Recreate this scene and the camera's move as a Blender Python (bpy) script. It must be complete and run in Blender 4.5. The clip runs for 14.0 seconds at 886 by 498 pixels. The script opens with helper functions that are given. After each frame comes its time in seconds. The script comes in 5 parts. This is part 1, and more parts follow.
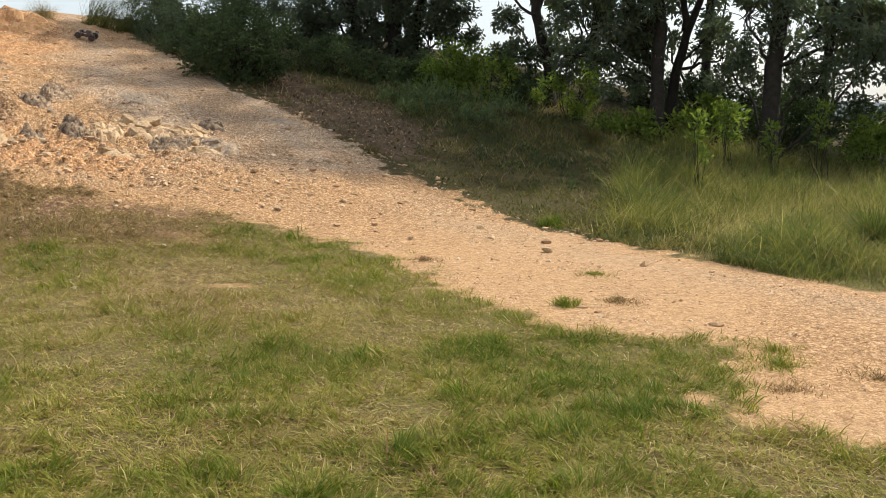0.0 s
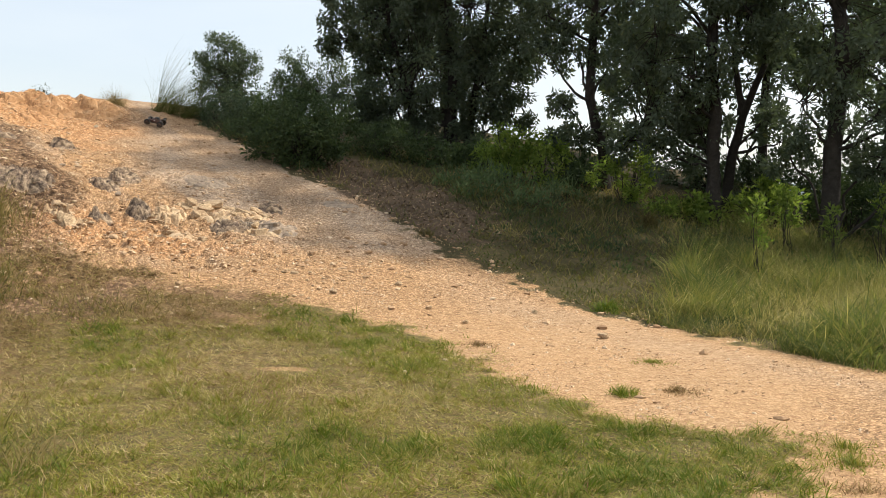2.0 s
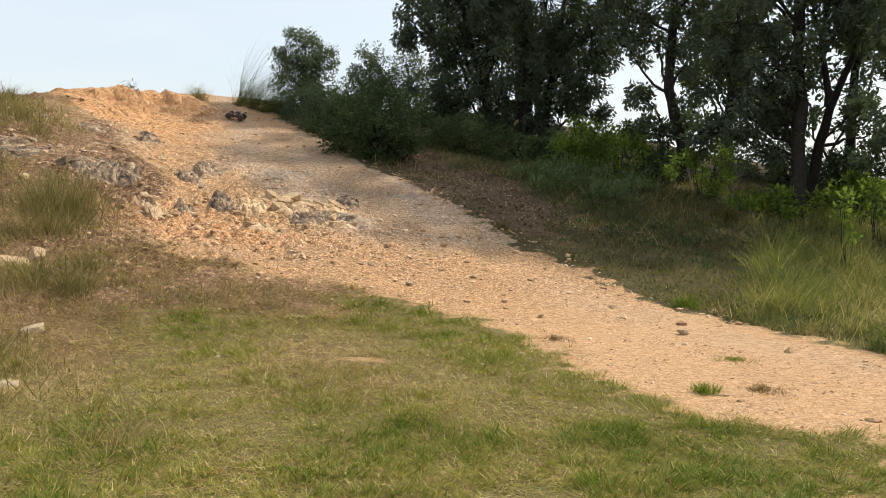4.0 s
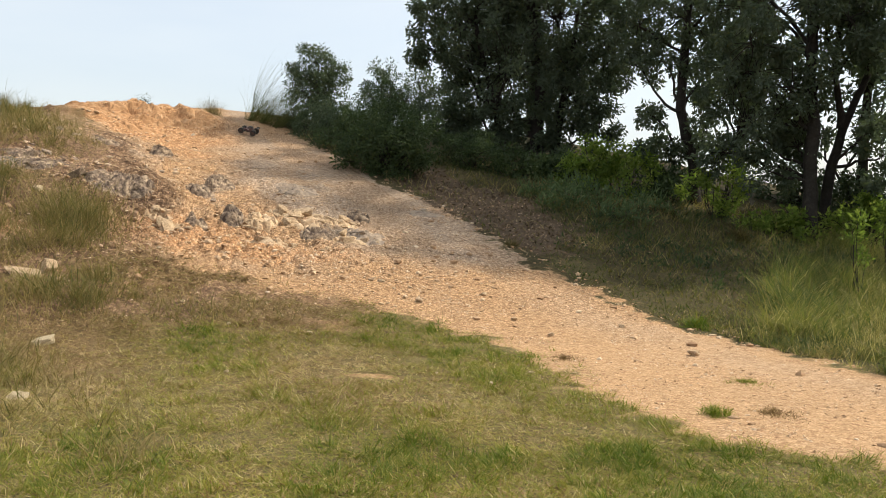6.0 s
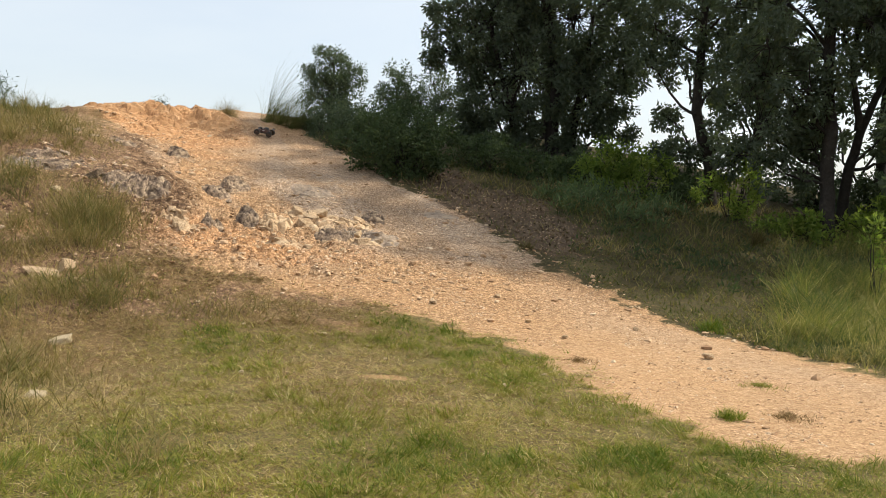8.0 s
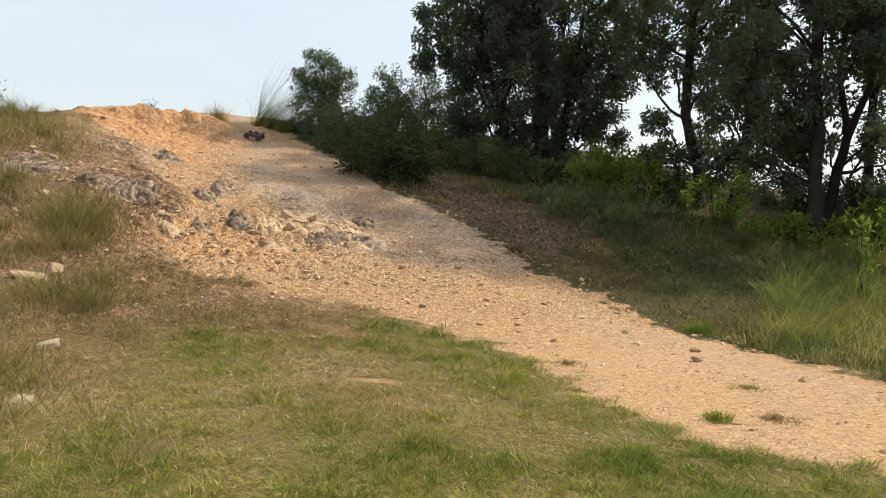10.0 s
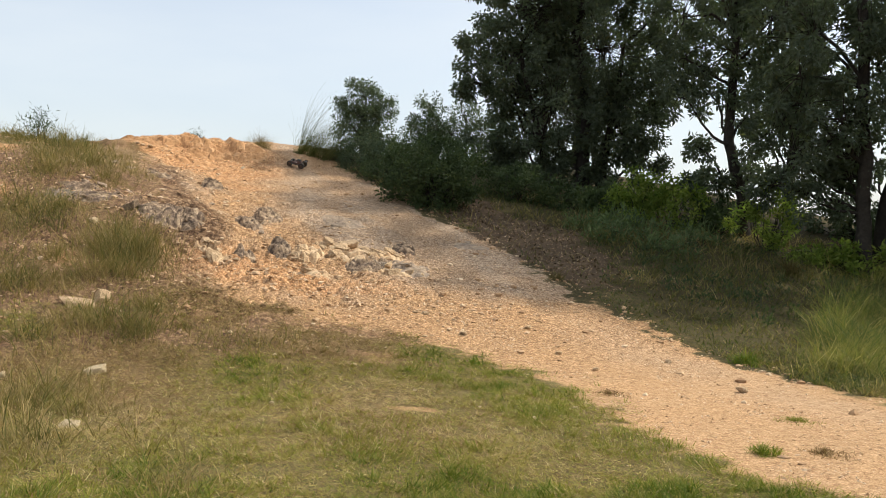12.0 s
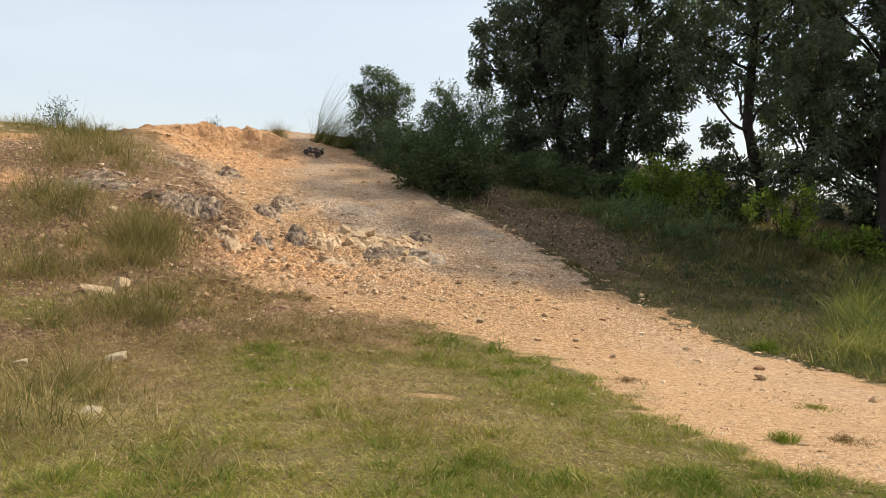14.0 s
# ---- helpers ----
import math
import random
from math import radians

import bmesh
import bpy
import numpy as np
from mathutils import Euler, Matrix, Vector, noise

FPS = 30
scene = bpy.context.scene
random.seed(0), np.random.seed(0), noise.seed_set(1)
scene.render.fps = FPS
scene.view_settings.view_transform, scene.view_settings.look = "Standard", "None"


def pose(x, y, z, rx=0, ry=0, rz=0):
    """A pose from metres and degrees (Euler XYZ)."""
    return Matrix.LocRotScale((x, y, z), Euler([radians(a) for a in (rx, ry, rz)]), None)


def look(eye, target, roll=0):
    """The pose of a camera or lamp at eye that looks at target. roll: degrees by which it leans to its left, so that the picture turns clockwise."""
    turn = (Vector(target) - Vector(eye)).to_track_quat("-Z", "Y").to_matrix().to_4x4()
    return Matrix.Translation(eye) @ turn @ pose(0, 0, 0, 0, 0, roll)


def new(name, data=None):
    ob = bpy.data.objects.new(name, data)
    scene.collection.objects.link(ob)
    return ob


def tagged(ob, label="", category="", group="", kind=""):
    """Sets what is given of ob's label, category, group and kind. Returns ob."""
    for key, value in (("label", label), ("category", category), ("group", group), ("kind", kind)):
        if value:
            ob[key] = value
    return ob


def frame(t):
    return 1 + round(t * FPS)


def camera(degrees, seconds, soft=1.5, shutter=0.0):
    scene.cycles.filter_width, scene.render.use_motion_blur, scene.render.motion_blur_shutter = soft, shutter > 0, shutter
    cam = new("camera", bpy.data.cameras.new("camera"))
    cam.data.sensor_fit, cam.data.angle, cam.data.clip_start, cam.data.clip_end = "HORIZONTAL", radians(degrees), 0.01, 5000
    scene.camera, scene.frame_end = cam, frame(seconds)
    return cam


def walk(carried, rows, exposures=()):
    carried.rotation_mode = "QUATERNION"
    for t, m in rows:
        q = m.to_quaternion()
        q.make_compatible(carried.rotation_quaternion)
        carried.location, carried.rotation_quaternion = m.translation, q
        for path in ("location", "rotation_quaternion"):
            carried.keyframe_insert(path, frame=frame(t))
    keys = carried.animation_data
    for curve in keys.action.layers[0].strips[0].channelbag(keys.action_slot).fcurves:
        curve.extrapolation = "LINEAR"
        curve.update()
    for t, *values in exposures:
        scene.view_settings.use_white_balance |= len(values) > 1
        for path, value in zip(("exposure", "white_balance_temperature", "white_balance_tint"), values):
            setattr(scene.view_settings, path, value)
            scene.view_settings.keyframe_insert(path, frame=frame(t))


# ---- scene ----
# ---- camera and walk ----
cam = camera(54.8, 14.0, soft=0.8)
EYE_HEIGHT = 1.5
LEVEL = pose(0, 0, EYE_HEIGHT, -9.2, 0, 0)
# seconds, small sway in metres, yaw, pitch, roll in degrees
PATH = [
    (0.0, 0.055, 0.030, -0.050, 0.00, 0.00, 0.00),
    (0.5, 0.013, 0.024, -0.032, 4.94, 2.80, -1.43),
    (1.0, 0.015, 0.029, -0.027, 4.20, 3.71, -1.79),
    (1.5, 0.038, 0.023, -0.015, 2.65, 4.95, -1.13),
    (2.0, 0.041, 0.028, -0.005, 3.53, 5.34, -0.65),
    (2.5, 0.012, 0.024, -0.012, 6.72, 4.65, -0.89),
    (3.0, -0.010, 0.024, -0.018, 8.17, 4.21, -1.45),
    (5.5, -0.005, 0.023, 0.001, 8.36, 5.96, -1.72),
    (6.0, -0.019, 0.021, -0.002, 8.84, 5.88, -2.37),
    (6.5, -0.024, 0.032, -0.003, 9.20, 5.85, -2.66),
    (7.0, -0.024, 0.022, -0.001, 9.85, 5.74, -2.69),
    (9.5, 0.010, 0.001, -0.000, 9.41, 6.32, -2.70),
    (10.0, 0.009, 0.002, -0.003, 9.21, 6.21, -2.55),
    (10.5, -0.004, 0.004, 0.001, 10.28, 6.46, -2.85),
    (11.0, -0.000, -0.000, 0.000, 11.35, 7.48, -3.15),
    (11.5, -0.001, -0.006, 0.010, 11.83, 8.07, -3.23),
    (12.0, 0.002, -0.007, 0.013, 11.85, 7.84, -3.01),
    (12.5, 0.000, -0.007, 0.009, 11.98, 7.67, -3.23),
    (13.0, -0.009, -0.008, 0.007, 12.08, 7.62, -3.52),
    (13.5, -0.005, -0.010, 0.002, 12.36, 7.42, -3.36),
    (14.0, -0.004, -0.011, 0.006, 12.96, 6.98, -3.00),]
walk(cam, [(t, LEVEL @ pose(x, y, z) @ pose(0, 0, 0, 90 + pitch, roll, yaw))
           for t, x, y, z, yaw, pitch, roll in PATH],
     [(0.0, 0.40), (1.0, 0.45), (2.5, 0.44), (5.5, 0.40), (9.5, 0.38), (14.0, 0.34)])   # it dims a little as more sky comes in

# ---- light ----
SUN_AZIMUTH, SUN_ELEVATION = 62.0, 48.0   # degrees clockwise from +y, degrees up
world = bpy.data.worlds.new("hazy_sky")
scene.world = world
world.use_nodes = True
wn = world.node_tree
sky = wn.nodes.new("ShaderNodeTexSky")
sky.sky_type, sky.sun_disc = "NISHITA", False
sky.sun_elevation, sky.sun_rotation = radians(SUN_ELEVATION), radians(SUN_AZIMUTH)
sky.air_density, sky.dust_density, sky.ozone_density = 1.0, 2.5, 3.0
wn.nodes["Background"].inputs["Strength"].default_value = 0.15
haze = wn.nodes.new("ShaderNodeMix")   # thin white haze over the whole sky
haze.data_type = "RGBA"
haze.inputs[0].default_value = 0.55
haze.inputs[7].default_value = (5.25, 5.42, 5.3, 1)
veil = wn.nodes.new("ShaderNodeTexNoise")   # faint uneven cloud in the haze
veil.inputs["Scale"].default_value, veil.inputs["Detail"].default_value = 3.0, 5.0
stretch = wn.nodes.new("ShaderNodeMapping")
stretch.inputs["Scale"].default_value = (1.0, 1.0, 4.0)
wn.links.new(wn.nodes.new("ShaderNodeTexCoord").outputs["Generated"], stretch.inputs["Vector"])
wn.links.new(stretch.outputs[0], veil.inputs["Vector"])
cover = wn.nodes.new("ShaderNodeMapRange")
cover.inputs["From Min"].default_value, cover.inputs["From Max"].default_value = 0.3, 0.75
cover.inputs["To Min"].default_value, cover.inputs["To Max"].default_value = 0.48, 0.64
wn.links.new(veil.outputs["Fac"], cover.inputs["Value"])
wn.links.new(cover.outputs[0], haze.inputs[0])
wn.links.new(sky.outputs[0], haze.inputs[6])
wn.links.new(haze.outputs[2], wn.nodes["Background"].inputs["Color"])
sun = new("sun", bpy.data.lights.new("sun", "SUN"))
sun.data.energy, sun.data.angle, sun.data.color = 3.7, radians(2.0), (1.0, 0.93, 0.79)
az, el = radians(SUN_AZIMUTH), radians(SUN_ELEVATION)
SUN_WAY = Vector((math.sin(az) * math.cos(el), math.cos(az) * math.cos(el), math.sin(el)))
sun.matrix_world = look(SUN_WAY * 60, (0, 0, 0))

# ---- numeric helpers ----
rng = np.random.default_rng(7)


def hash2(i, j, seed):
    h = (i.astype(np.int64) * 374761393 + j.astype(np.int64) * 668265263 + seed * 974711) & 0x7FFFFFFF
    h = ((h ^ (h >> 13)) * 1274126177) & 0x7FFFFFFF
    return ((h ^ (h >> 16)) & 0xFFFF) / 65535.0


def vnoise(x, y, seed=0):
    """Smooth value noise in 0..1."""
    i, j = np.floor(x), np.floor(y)
    u, v = x - i, y - j
    u, v = u * u * (3 - 2 * u), v * v * (3 - 2 * v)
    a, b = hash2(i, j, seed), hash2(i + 1, j, seed)
    c, d = hash2(i, j + 1, seed), hash2(i + 1, j + 1, seed)
    return (a * (1 - u) + b * u) * (1 - v) + (c * (1 - u) + d * u) * v


def fbm(x, y, size, octaves=4, seed=0):
    """Layered noise about -1..1 whose largest features are size metres."""
    total, amp, norm = 0.0, 1.0, 0.0
    for k in range(octaves):
        total = total + amp * (vnoise(x / size + 31.7 * k, y / size + 17.3 * k, seed + k) * 2 - 1)
        norm, amp, size = norm + amp, amp * 0.5, size * 0.5
    return total / norm


def step(a, b, x):
    t = np.clip((x - a) / (b - a), 0, 1)
    return t * t * (3 - 2 * t)


def blob(x, y, cx, cy, r, ry=0.0, turn=0.0):
    """Soft spot, 1 in the middle, 0 past its rim."""
    c, s = math.cos(radians(turn)), math.sin(radians(turn))
    u, v = (x - cx) * c + (y - cy) * s, -(x - cx) * s + (y - cy) * c
    return np.exp(-((u / r) ** 2 + (v / (ry or r)) ** 2))


# ---- lie of the land ----
# right and left edge of the dirt track, from the flat up to the crest
TRACK_RIGHT = [(14, 1.6), (7.5, 4.6), (3.6, 6.75), (3.07, 7.35), (2.41, 8.5), (1.5, 10.2), (0.5, 11.5), (-0.45, 12.7), (-1.3, 13.8), (-3.0, 15.8),
               (-5.3, 18.4), (-6.9, 20.0), (-8.6, 21.9), (-11, 26), (-13, 34)]
TRACK_LEFT = [(-30, 34), (-16, 22), (-11.2, 18.2), (-9.2, 15.2), (-7.4, 12.6), (-6.3, 10.9), (-5.0, 10.0), (-4.2, 9.85), (-3.5, 9.8), (-2.9, 9.95),
              (-2.2, 9.65), (-1.5, 9.4), (-0.9, 9.05), (-0.4, 8.4), (-0.12, 7.4), (0.05, 6.4), (0.55, 5.85), (0.95, 5.45), (1.6, 5.2), (1.5, 4.5), (1.75, 3.9), (2.2, 3.2), (4.5, 1.2), (9, -3)]
TRACK = np.array(TRACK_RIGHT + TRACK_LEFT)


def track_distance(x, y):
    """Metres inside the dirt track (positive) or outside it (negative)."""
    x, y = np.asarray(x, float), np.asarray(y, float)
    best, inside = np.full(x.shape, 1e9), np.zeros(x.shape, bool)
    for (ax, ay), (bx, by) in zip(TRACK, np.roll(TRACK, -1, axis=0)):
        dx, dy = bx - ax, by - ay
        t = np.clip(((x - ax) * dx + (y - ay) * dy) / (dx * dx + dy * dy), 0, 1)
        best = np.minimum(best, np.hypot(x - ax - t * dx, y - ay - t * dy))
        cross = (ay > y) != (by > y)
        inside ^= cross & (x < ax + (y - ay) / (dy if abs(dy) > 1e-9 else 1e-9) * dx)
    return np.where(inside, best, -best)


def uphill(x, y):
    return -0.6 * x + 0.8 * y


def across(x, y):
    return -0.8 * x - 0.6 * y


def land(x, y):
    """Smooth height of the ground without its roughness."""
    x, y = np.asarray(x, float), np.asarray(y, float)
    s, v, r = uphill(x, y), across(x, y), np.hypot(x, y)
    k = 0.45
    slope = 0.25 * k * np.logaddexp(0, (s - 8.2) / k)
    mound = 0.6 * step(11.2, 16.5, s) * step(-3.6, -0.2, v) + 0.37 * blob(x, y, -9.7, 18.7, 2.0, 1.2, 35) + 0.25 * blob(x, y, -6.9, 12.2, 1.6, 0.7, 30)
    z = slope + mound * step(60, 25, r)
    top = 3.22 + 0.5 * step(-0.8, -3.0, v) + 0.22 * step(-2.8, -4.2, v) * step(-8.5, -6.5, v) + 0.17 * step(0.0, 1.0, v) + 0.1 * fbm(x, y, 5.0, 2, 5)
    kk = 0.10
    z = -kk * np.logaddexp(-z / kk, -top / kk)
    fall = step(25.5, 48, r + 0.3 * x)
    z = z * (1 - fall) + (-2.5) * fall
    return z


def cobbles(x, y, size, seed=0):
    """Rock cracked into blunt blocks of uneven height, 0 in the cracks to 1."""
    u, v = x / size + 0.3 * fbm(x, y, size * 1.5, 2, seed + 9), y / size + 0.3 * fbm(x, y, size * 1.5, 2, seed + 19)
    i0, j0 = np.floor(u), np.floor(v)
    first, second, height = np.full(np.shape(u), 9.0), np.full(np.shape(u), 9.0), np.zeros(np.shape(u))
    for di in (-1, 0, 1):
        for dj in (-1, 0, 1):
            i, j = i0 + di, j0 + dj
            d = np.hypot(u - i - hash2(i, j, seed), v - j - hash2(i, j, seed + 1))
            near = d < first
            second = np.where(near, first, np.minimum(second, d))
            height = np.where(near, hash2(i, j, seed + 2), height)
            first = np.where(near, d, first)
    return step(0.0, 0.32, second - first) * (0.45 + 0.55 * height)


def riser(x, y, cx, cy, turn, reach, drop, soft):
    """A small step in the slope across the strike: lower below the line, higher above it."""
    c, s = math.cos(radians(turn)), math.sin(radians(turn))
    u, v = (x - cx) * c + (y - cy) * s, -(x - cx) * s + (y - cy) * c
    v = v + 0.22 * fbm(x, y, 0.7, 3, 81)
    return drop * (step(-soft, soft, v) - 0.5) * np.exp(-(u / reach) ** 4 - (v / 0.9) ** 2)


def strata(u, v, size, seed):
    """Beds of rock that dip into the slope: each rises slowly and breaks off steeply towards -v; 0 to 1."""
    w = v / size + 0.9 * fbm(u, v, size * 5, 3, seed) + 0.25 * fbm(u, v, size * 1.2, 2, seed + 3)
    bed = np.floor(w)
    f = w - bed
    block = np.floor(u / (size * 5.0) + 7 * hash2(bed, bed, seed))
    return (0.65 + 0.35 * hash2(bed, block, seed + 1)) * step(0.0, 0.18, f) * (1 - 0.75 * f)


def ground_height(x, y):
    """Height of the ground with bumps, ledge, ruts and stones in the dirt."""
    x, y = np.asarray(x, float), np.asarray(y, float)
    z = land(x, y)
    td = track_distance(x, y)
    near = step(45, 25, np.hypot(x, y))
    smooth = 1 - 0.9 * blob(x, y, -7.3, 18.4, 1.3, 1.8, 30)
    dirt = step(-0.3, 0.5, td)
    bank = (0.25 + 0.75 * step(-5.5, -3.4, across(x, y))) * step(9.5, 11.5, uphill(x, y))
    rough = 0.009 + 0.06 * bank
    z = z + near * (fbm(x, y, 1.7, 3, 11) * 0.05 + dirt * rough * fbm(x, y, 0.55, 4, 21))
    z = z + near * dirt * bank * 0.035 * fbm(across(x, y), uphill(x, y) * 0.25 + 0.4 * fbm(x, y, 1.5, 2, 139), 0.45, 4, 138)
    # broken rock: the ledge across the foot of the bank, the talus below it, the scarp under the crest
    ledge = blob(x, y, -5.1, 12.2, 2.3, 0.75, 22)
    talus = blob(x, y, -4.6, 11.0, 2.8, 0.9, 15)
    scarp = blob(x, y, -9.6, 18.5, 2.4, 0.85, 20)
    upper = step(10.5, 12.5, uphill(x, y)) * (0.2 + 0.8 * step(-5.4, -3.2, across(x, y)))
    big, small = cobbles(x, y, 0.55, 31), cobbles(x, y, 0.24, 41)
    z = z + near * (ledge * (0.03 * big + 0.035 * small + 0.05 * strata(x * 0.94 + y * 0.34, y * 0.94 - x * 0.34, 0.20, 91) - 0.08) + talus * (0.06 * small + 0.05 * big - 0.05))
    z = z + riser(x, y, -4.4, 12.15, 20, 1.5, 0.10, 0.10) + riser(x, y, -6.6, 11.7, 30, 0.9, 0.05, 0.10) + riser(x, y, -9.5, 18.35, 30, 1.7, 0.18, 0.10) + riser(x, y, -10.6, 16.6, 25, 0.8, 0.16, 0.1)
    chips = step(9.3, 10.8, uphill(x, y)) * step(-6.6, -5.6, across(x, y)) * step(17.5, 14.5, np.hypot(x, y))
    z = z + chips * (0.034 + 0.030 * step(-3.6, -2.4, across(x, y))) * (1.0 * cobbles(x, y, 0.15, 66) * (0.4 + 0.6 * step(-0.3, 0.3, fbm(x, y, 0.9, 2, 67))) - 0.35)
    z = z + near * smooth * scarp * (0.13 * cobbles(x, y * 1.6, 0.9, 51) + 0.05 * small - 0.08)
    z = z + near * smooth * upper * dirt * (0.07 * cobbles(x, y, 0.38, 61) + 0.03 * small - 0.05)
    rim = step(2.9, 3.6, z) * near
    z = z + rim * smooth * (0.04 * fbm(x, y, 0.5, 3, 61) + 0.03 * big)
    # shallow wheel ruts on the flat part of the track
    z = z - 0.008 * step(0.4, 1.2, td) * step(9, 6, uphill(x, y)) * near * np.abs(fbm(x * 0.5, y, 0.4, 2, 71))
    return z


# ---- materials ----
def nodes_of(name):
    m = bpy.data.materials.new(name)
    m.use_nodes = True
    t = m.node_tree
    return m, t, t.nodes["Principled BSDF"]


def noise_node(t, scale, detail=5.0, rough=0.6, coords=None):
    n = t.nodes.new("ShaderNodeTexNoise")
    n.inputs["Scale"].default_value, n.inputs["Detail"].default_value, n.inputs["Roughness"].default_value = scale, detail, rough
    if coords is None:
        coords = t.nodes.new("ShaderNodeNewGeometry").outputs["Position"]
    t.links.new(coords, n.inputs["Vector"])
    return n.outputs["Fac"]


def ramp(t, fac, stops):
    n = t.nodes.new("ShaderNodeValToRGB")
    while len(n.color_ramp.elements) < len(stops):
        n.color_ramp.elements.new(0.5)
    for e, (p, c) in zip(n.color_ramp.elements, stops):
        e.position, e.color = p, (*c, 1) if len(c) == 3 else c
    t.links.new(fac, n.inputs["Fac"])
    return n.outputs["Color"]


def mix(t, fac, a, b, mode="MIX"):
    n = t.nodes.new("ShaderNodeMix")
    n.data_type, n.blend_type = "RGBA", mode
    for sock, val in ((n.inputs[0], fac), (n.inputs[6], a), (n.inputs[7], b)):
        if isinstance(val, (int, float)):
            sock.default_value = val
        elif isinstance(val, tuple):
            sock.default_value = (*val, 1)
        else:
            t.links.new(val, sock)
    return n.outputs[2]


def maths(t, op, a, b=0.5):
    n = t.nodes.new("ShaderNodeMath")
    n.operation = op
    for sock, val in zip(n.inputs, (a, b)):
        if isinstance(val, (int, float)):
            sock.default_value = val
        else:
            t.links.new(val, sock)
    return n.outputs[0]


def attribute(t, name):
    n = t.nodes.new("ShaderNodeAttribute")
    n.attribute_name = name
    return n.outputs["Fac"]


def bump(t, bsdf, height, strength, distance):
    n = t.nodes.new("ShaderNodeBump")
    n.inputs["Strength"].default_value, n.inputs["Distance"].default_value = strength, distance
    t.links.new(height, n.inputs["Height"])
    t.links.new(n.outputs[0], bsdf.inputs["Normal"])


def ground_material():
    m, t, b = nodes_of("ground_soil")
    fine, mid, big = noise_node(t, 42, 6, 0.7), noise_node(t, 11, 8, 0.75), noise_node(t, 1.1, 5, 0.65)
    dirt = ramp(t, mid, [(0.30, (0.27, 0.165, 0.083)), (0.50, (0.42, 0.27, 0.147)), (0.72, (0.55, 0.385, 0.235))])
    dirt = mix(t, ramp(t, big, [(0.35, (0.05, 0.05, 0.05)), (0.65, (0.75, 0.75, 0.75))]), dirt, (0.47, 0.295, 0.155))
    clods = noise_node(t, 16, 4, 0.6)
    dirt = mix(t, ramp(t, clods, [(0.55, (0, 0, 0)), (0.66, (0.8, 0.8, 0.8))]), dirt, (0.29, 0.16, 0.085))
    orange = ramp(t, mid, [(0.3, (0.31, 0.155, 0.07)), (0.5, (0.50, 0.285, 0.14)), (0.72, (0.66, 0.46, 0.28))])
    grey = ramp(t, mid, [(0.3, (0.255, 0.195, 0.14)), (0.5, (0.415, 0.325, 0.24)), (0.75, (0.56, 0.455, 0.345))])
    shale = ramp(t, mid, [(0.3, (0.10, 0.085, 0.07)), (0.5, (0.21, 0.18, 0.145)), (0.75, (0.37, 0.315, 0.25))])
    litter = ramp(t, mid, [(0.3, (0.066, 0.046, 0.029)), (0.55, (0.125, 0.088, 0.056)), (0.8, (0.30, 0.222, 0.142))])
    rubble = ramp(t, mid, [(0.30, (0.065, 0.041, 0.027)), (0.49, (0.165, 0.103, 0.062)), (0.70, (0.42, 0.285, 0.17))])
    sod = ramp(t, mid, [(0.3, (0.075, 0.066, 0.024)), (0.5, (0.14, 0.115, 0.045)), (0.75, (0.25, 0.185, 0.09))])
    shaded_moss = ramp(t, mid, [(0.3, (0.05, 0.046, 0.02)), (0.5, (0.078, 0.064, 0.028)), (0.75, (0.15, 0.11, 0.05))])
    shaded_moss = mix(t, ramp(t, noise_node(t, 80, 5, 0.8), [(0.46, (0, 0, 0)), (0.62, (0.7, 0.7, 0.7))]), shaded_moss, (0.035, 0.034, 0.014))
    thatch = ramp(t, mid, [(0.3, (0.085, 0.050, 0.026)), (0.5, (0.165, 0.098, 0.052)), (0.75, (0.30, 0.195, 0.105))])
    sod = mix(t, attribute(t, "thatch"), sod, thatch)
    strands = noise_node(t, 130, 4, 0.75)
    sod = mix(t, ramp(t, strands, [(0.45, (0, 0, 0)), (0.60, (0.75, 0.75, 0.75))]), sod, (0.26, 0.20, 0.085))
    sod = mix(t, ramp(t, noise_node(t, 75, 5, 0.8), [(0.50, (0, 0, 0)), (0.60, (0.85, 0.85, 0.85))]), sod, (0.042, 0.044, 0.014))
    edge = maths(t, "MULTIPLY", maths(t, "SUBTRACT", fine, 0.5), 0.9)

    def mask(name):
        n = t.nodes.new("ShaderNodeMapRange")
        n.inputs["From Min"].default_value, n.inputs["From Max"].default_value = 0.35, 0.65
        t.links.new(maths(t, "ADD", attribute(t, name), edge), n.inputs["Value"])
        return n.outputs[0]
    col = mix(t, mask("orange"), dirt, orange)
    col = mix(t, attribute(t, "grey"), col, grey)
    col = mix(t, mask("rubble"), col, rubble)
    col = mix(t, mask("shale"), col, shale)
    col = mix(t, mask("sod"), col, sod)
    col = mix(t, mask("shaded_moss"), col, shaded_moss)
    col = mix(t, mask("litter"), col, litter)
    pos = t.nodes.new("ShaderNodeNewGeometry").outputs["Position"]
    warp = t.nodes.new("ShaderNodeVectorMath")
    warp.operation = "ADD"
    shake = t.nodes.new("ShaderNodeTexNoise")
    shake.inputs["Scale"].default_value = 9
    soft = t.nodes.new("ShaderNodeVectorMath")
    soft.operation = "SCALE"
    soft.inputs["Scale"].default_value = 0.06
    t.links.new(pos, shake.inputs["Vector"])
    t.links.new(shake.outputs["Color"], soft.inputs[0])
    t.links.new(pos, warp.inputs[0])
    t.links.new(soft.outputs[0], warp.inputs[1])
    heights = []
    grit = attribute(t, "grit")
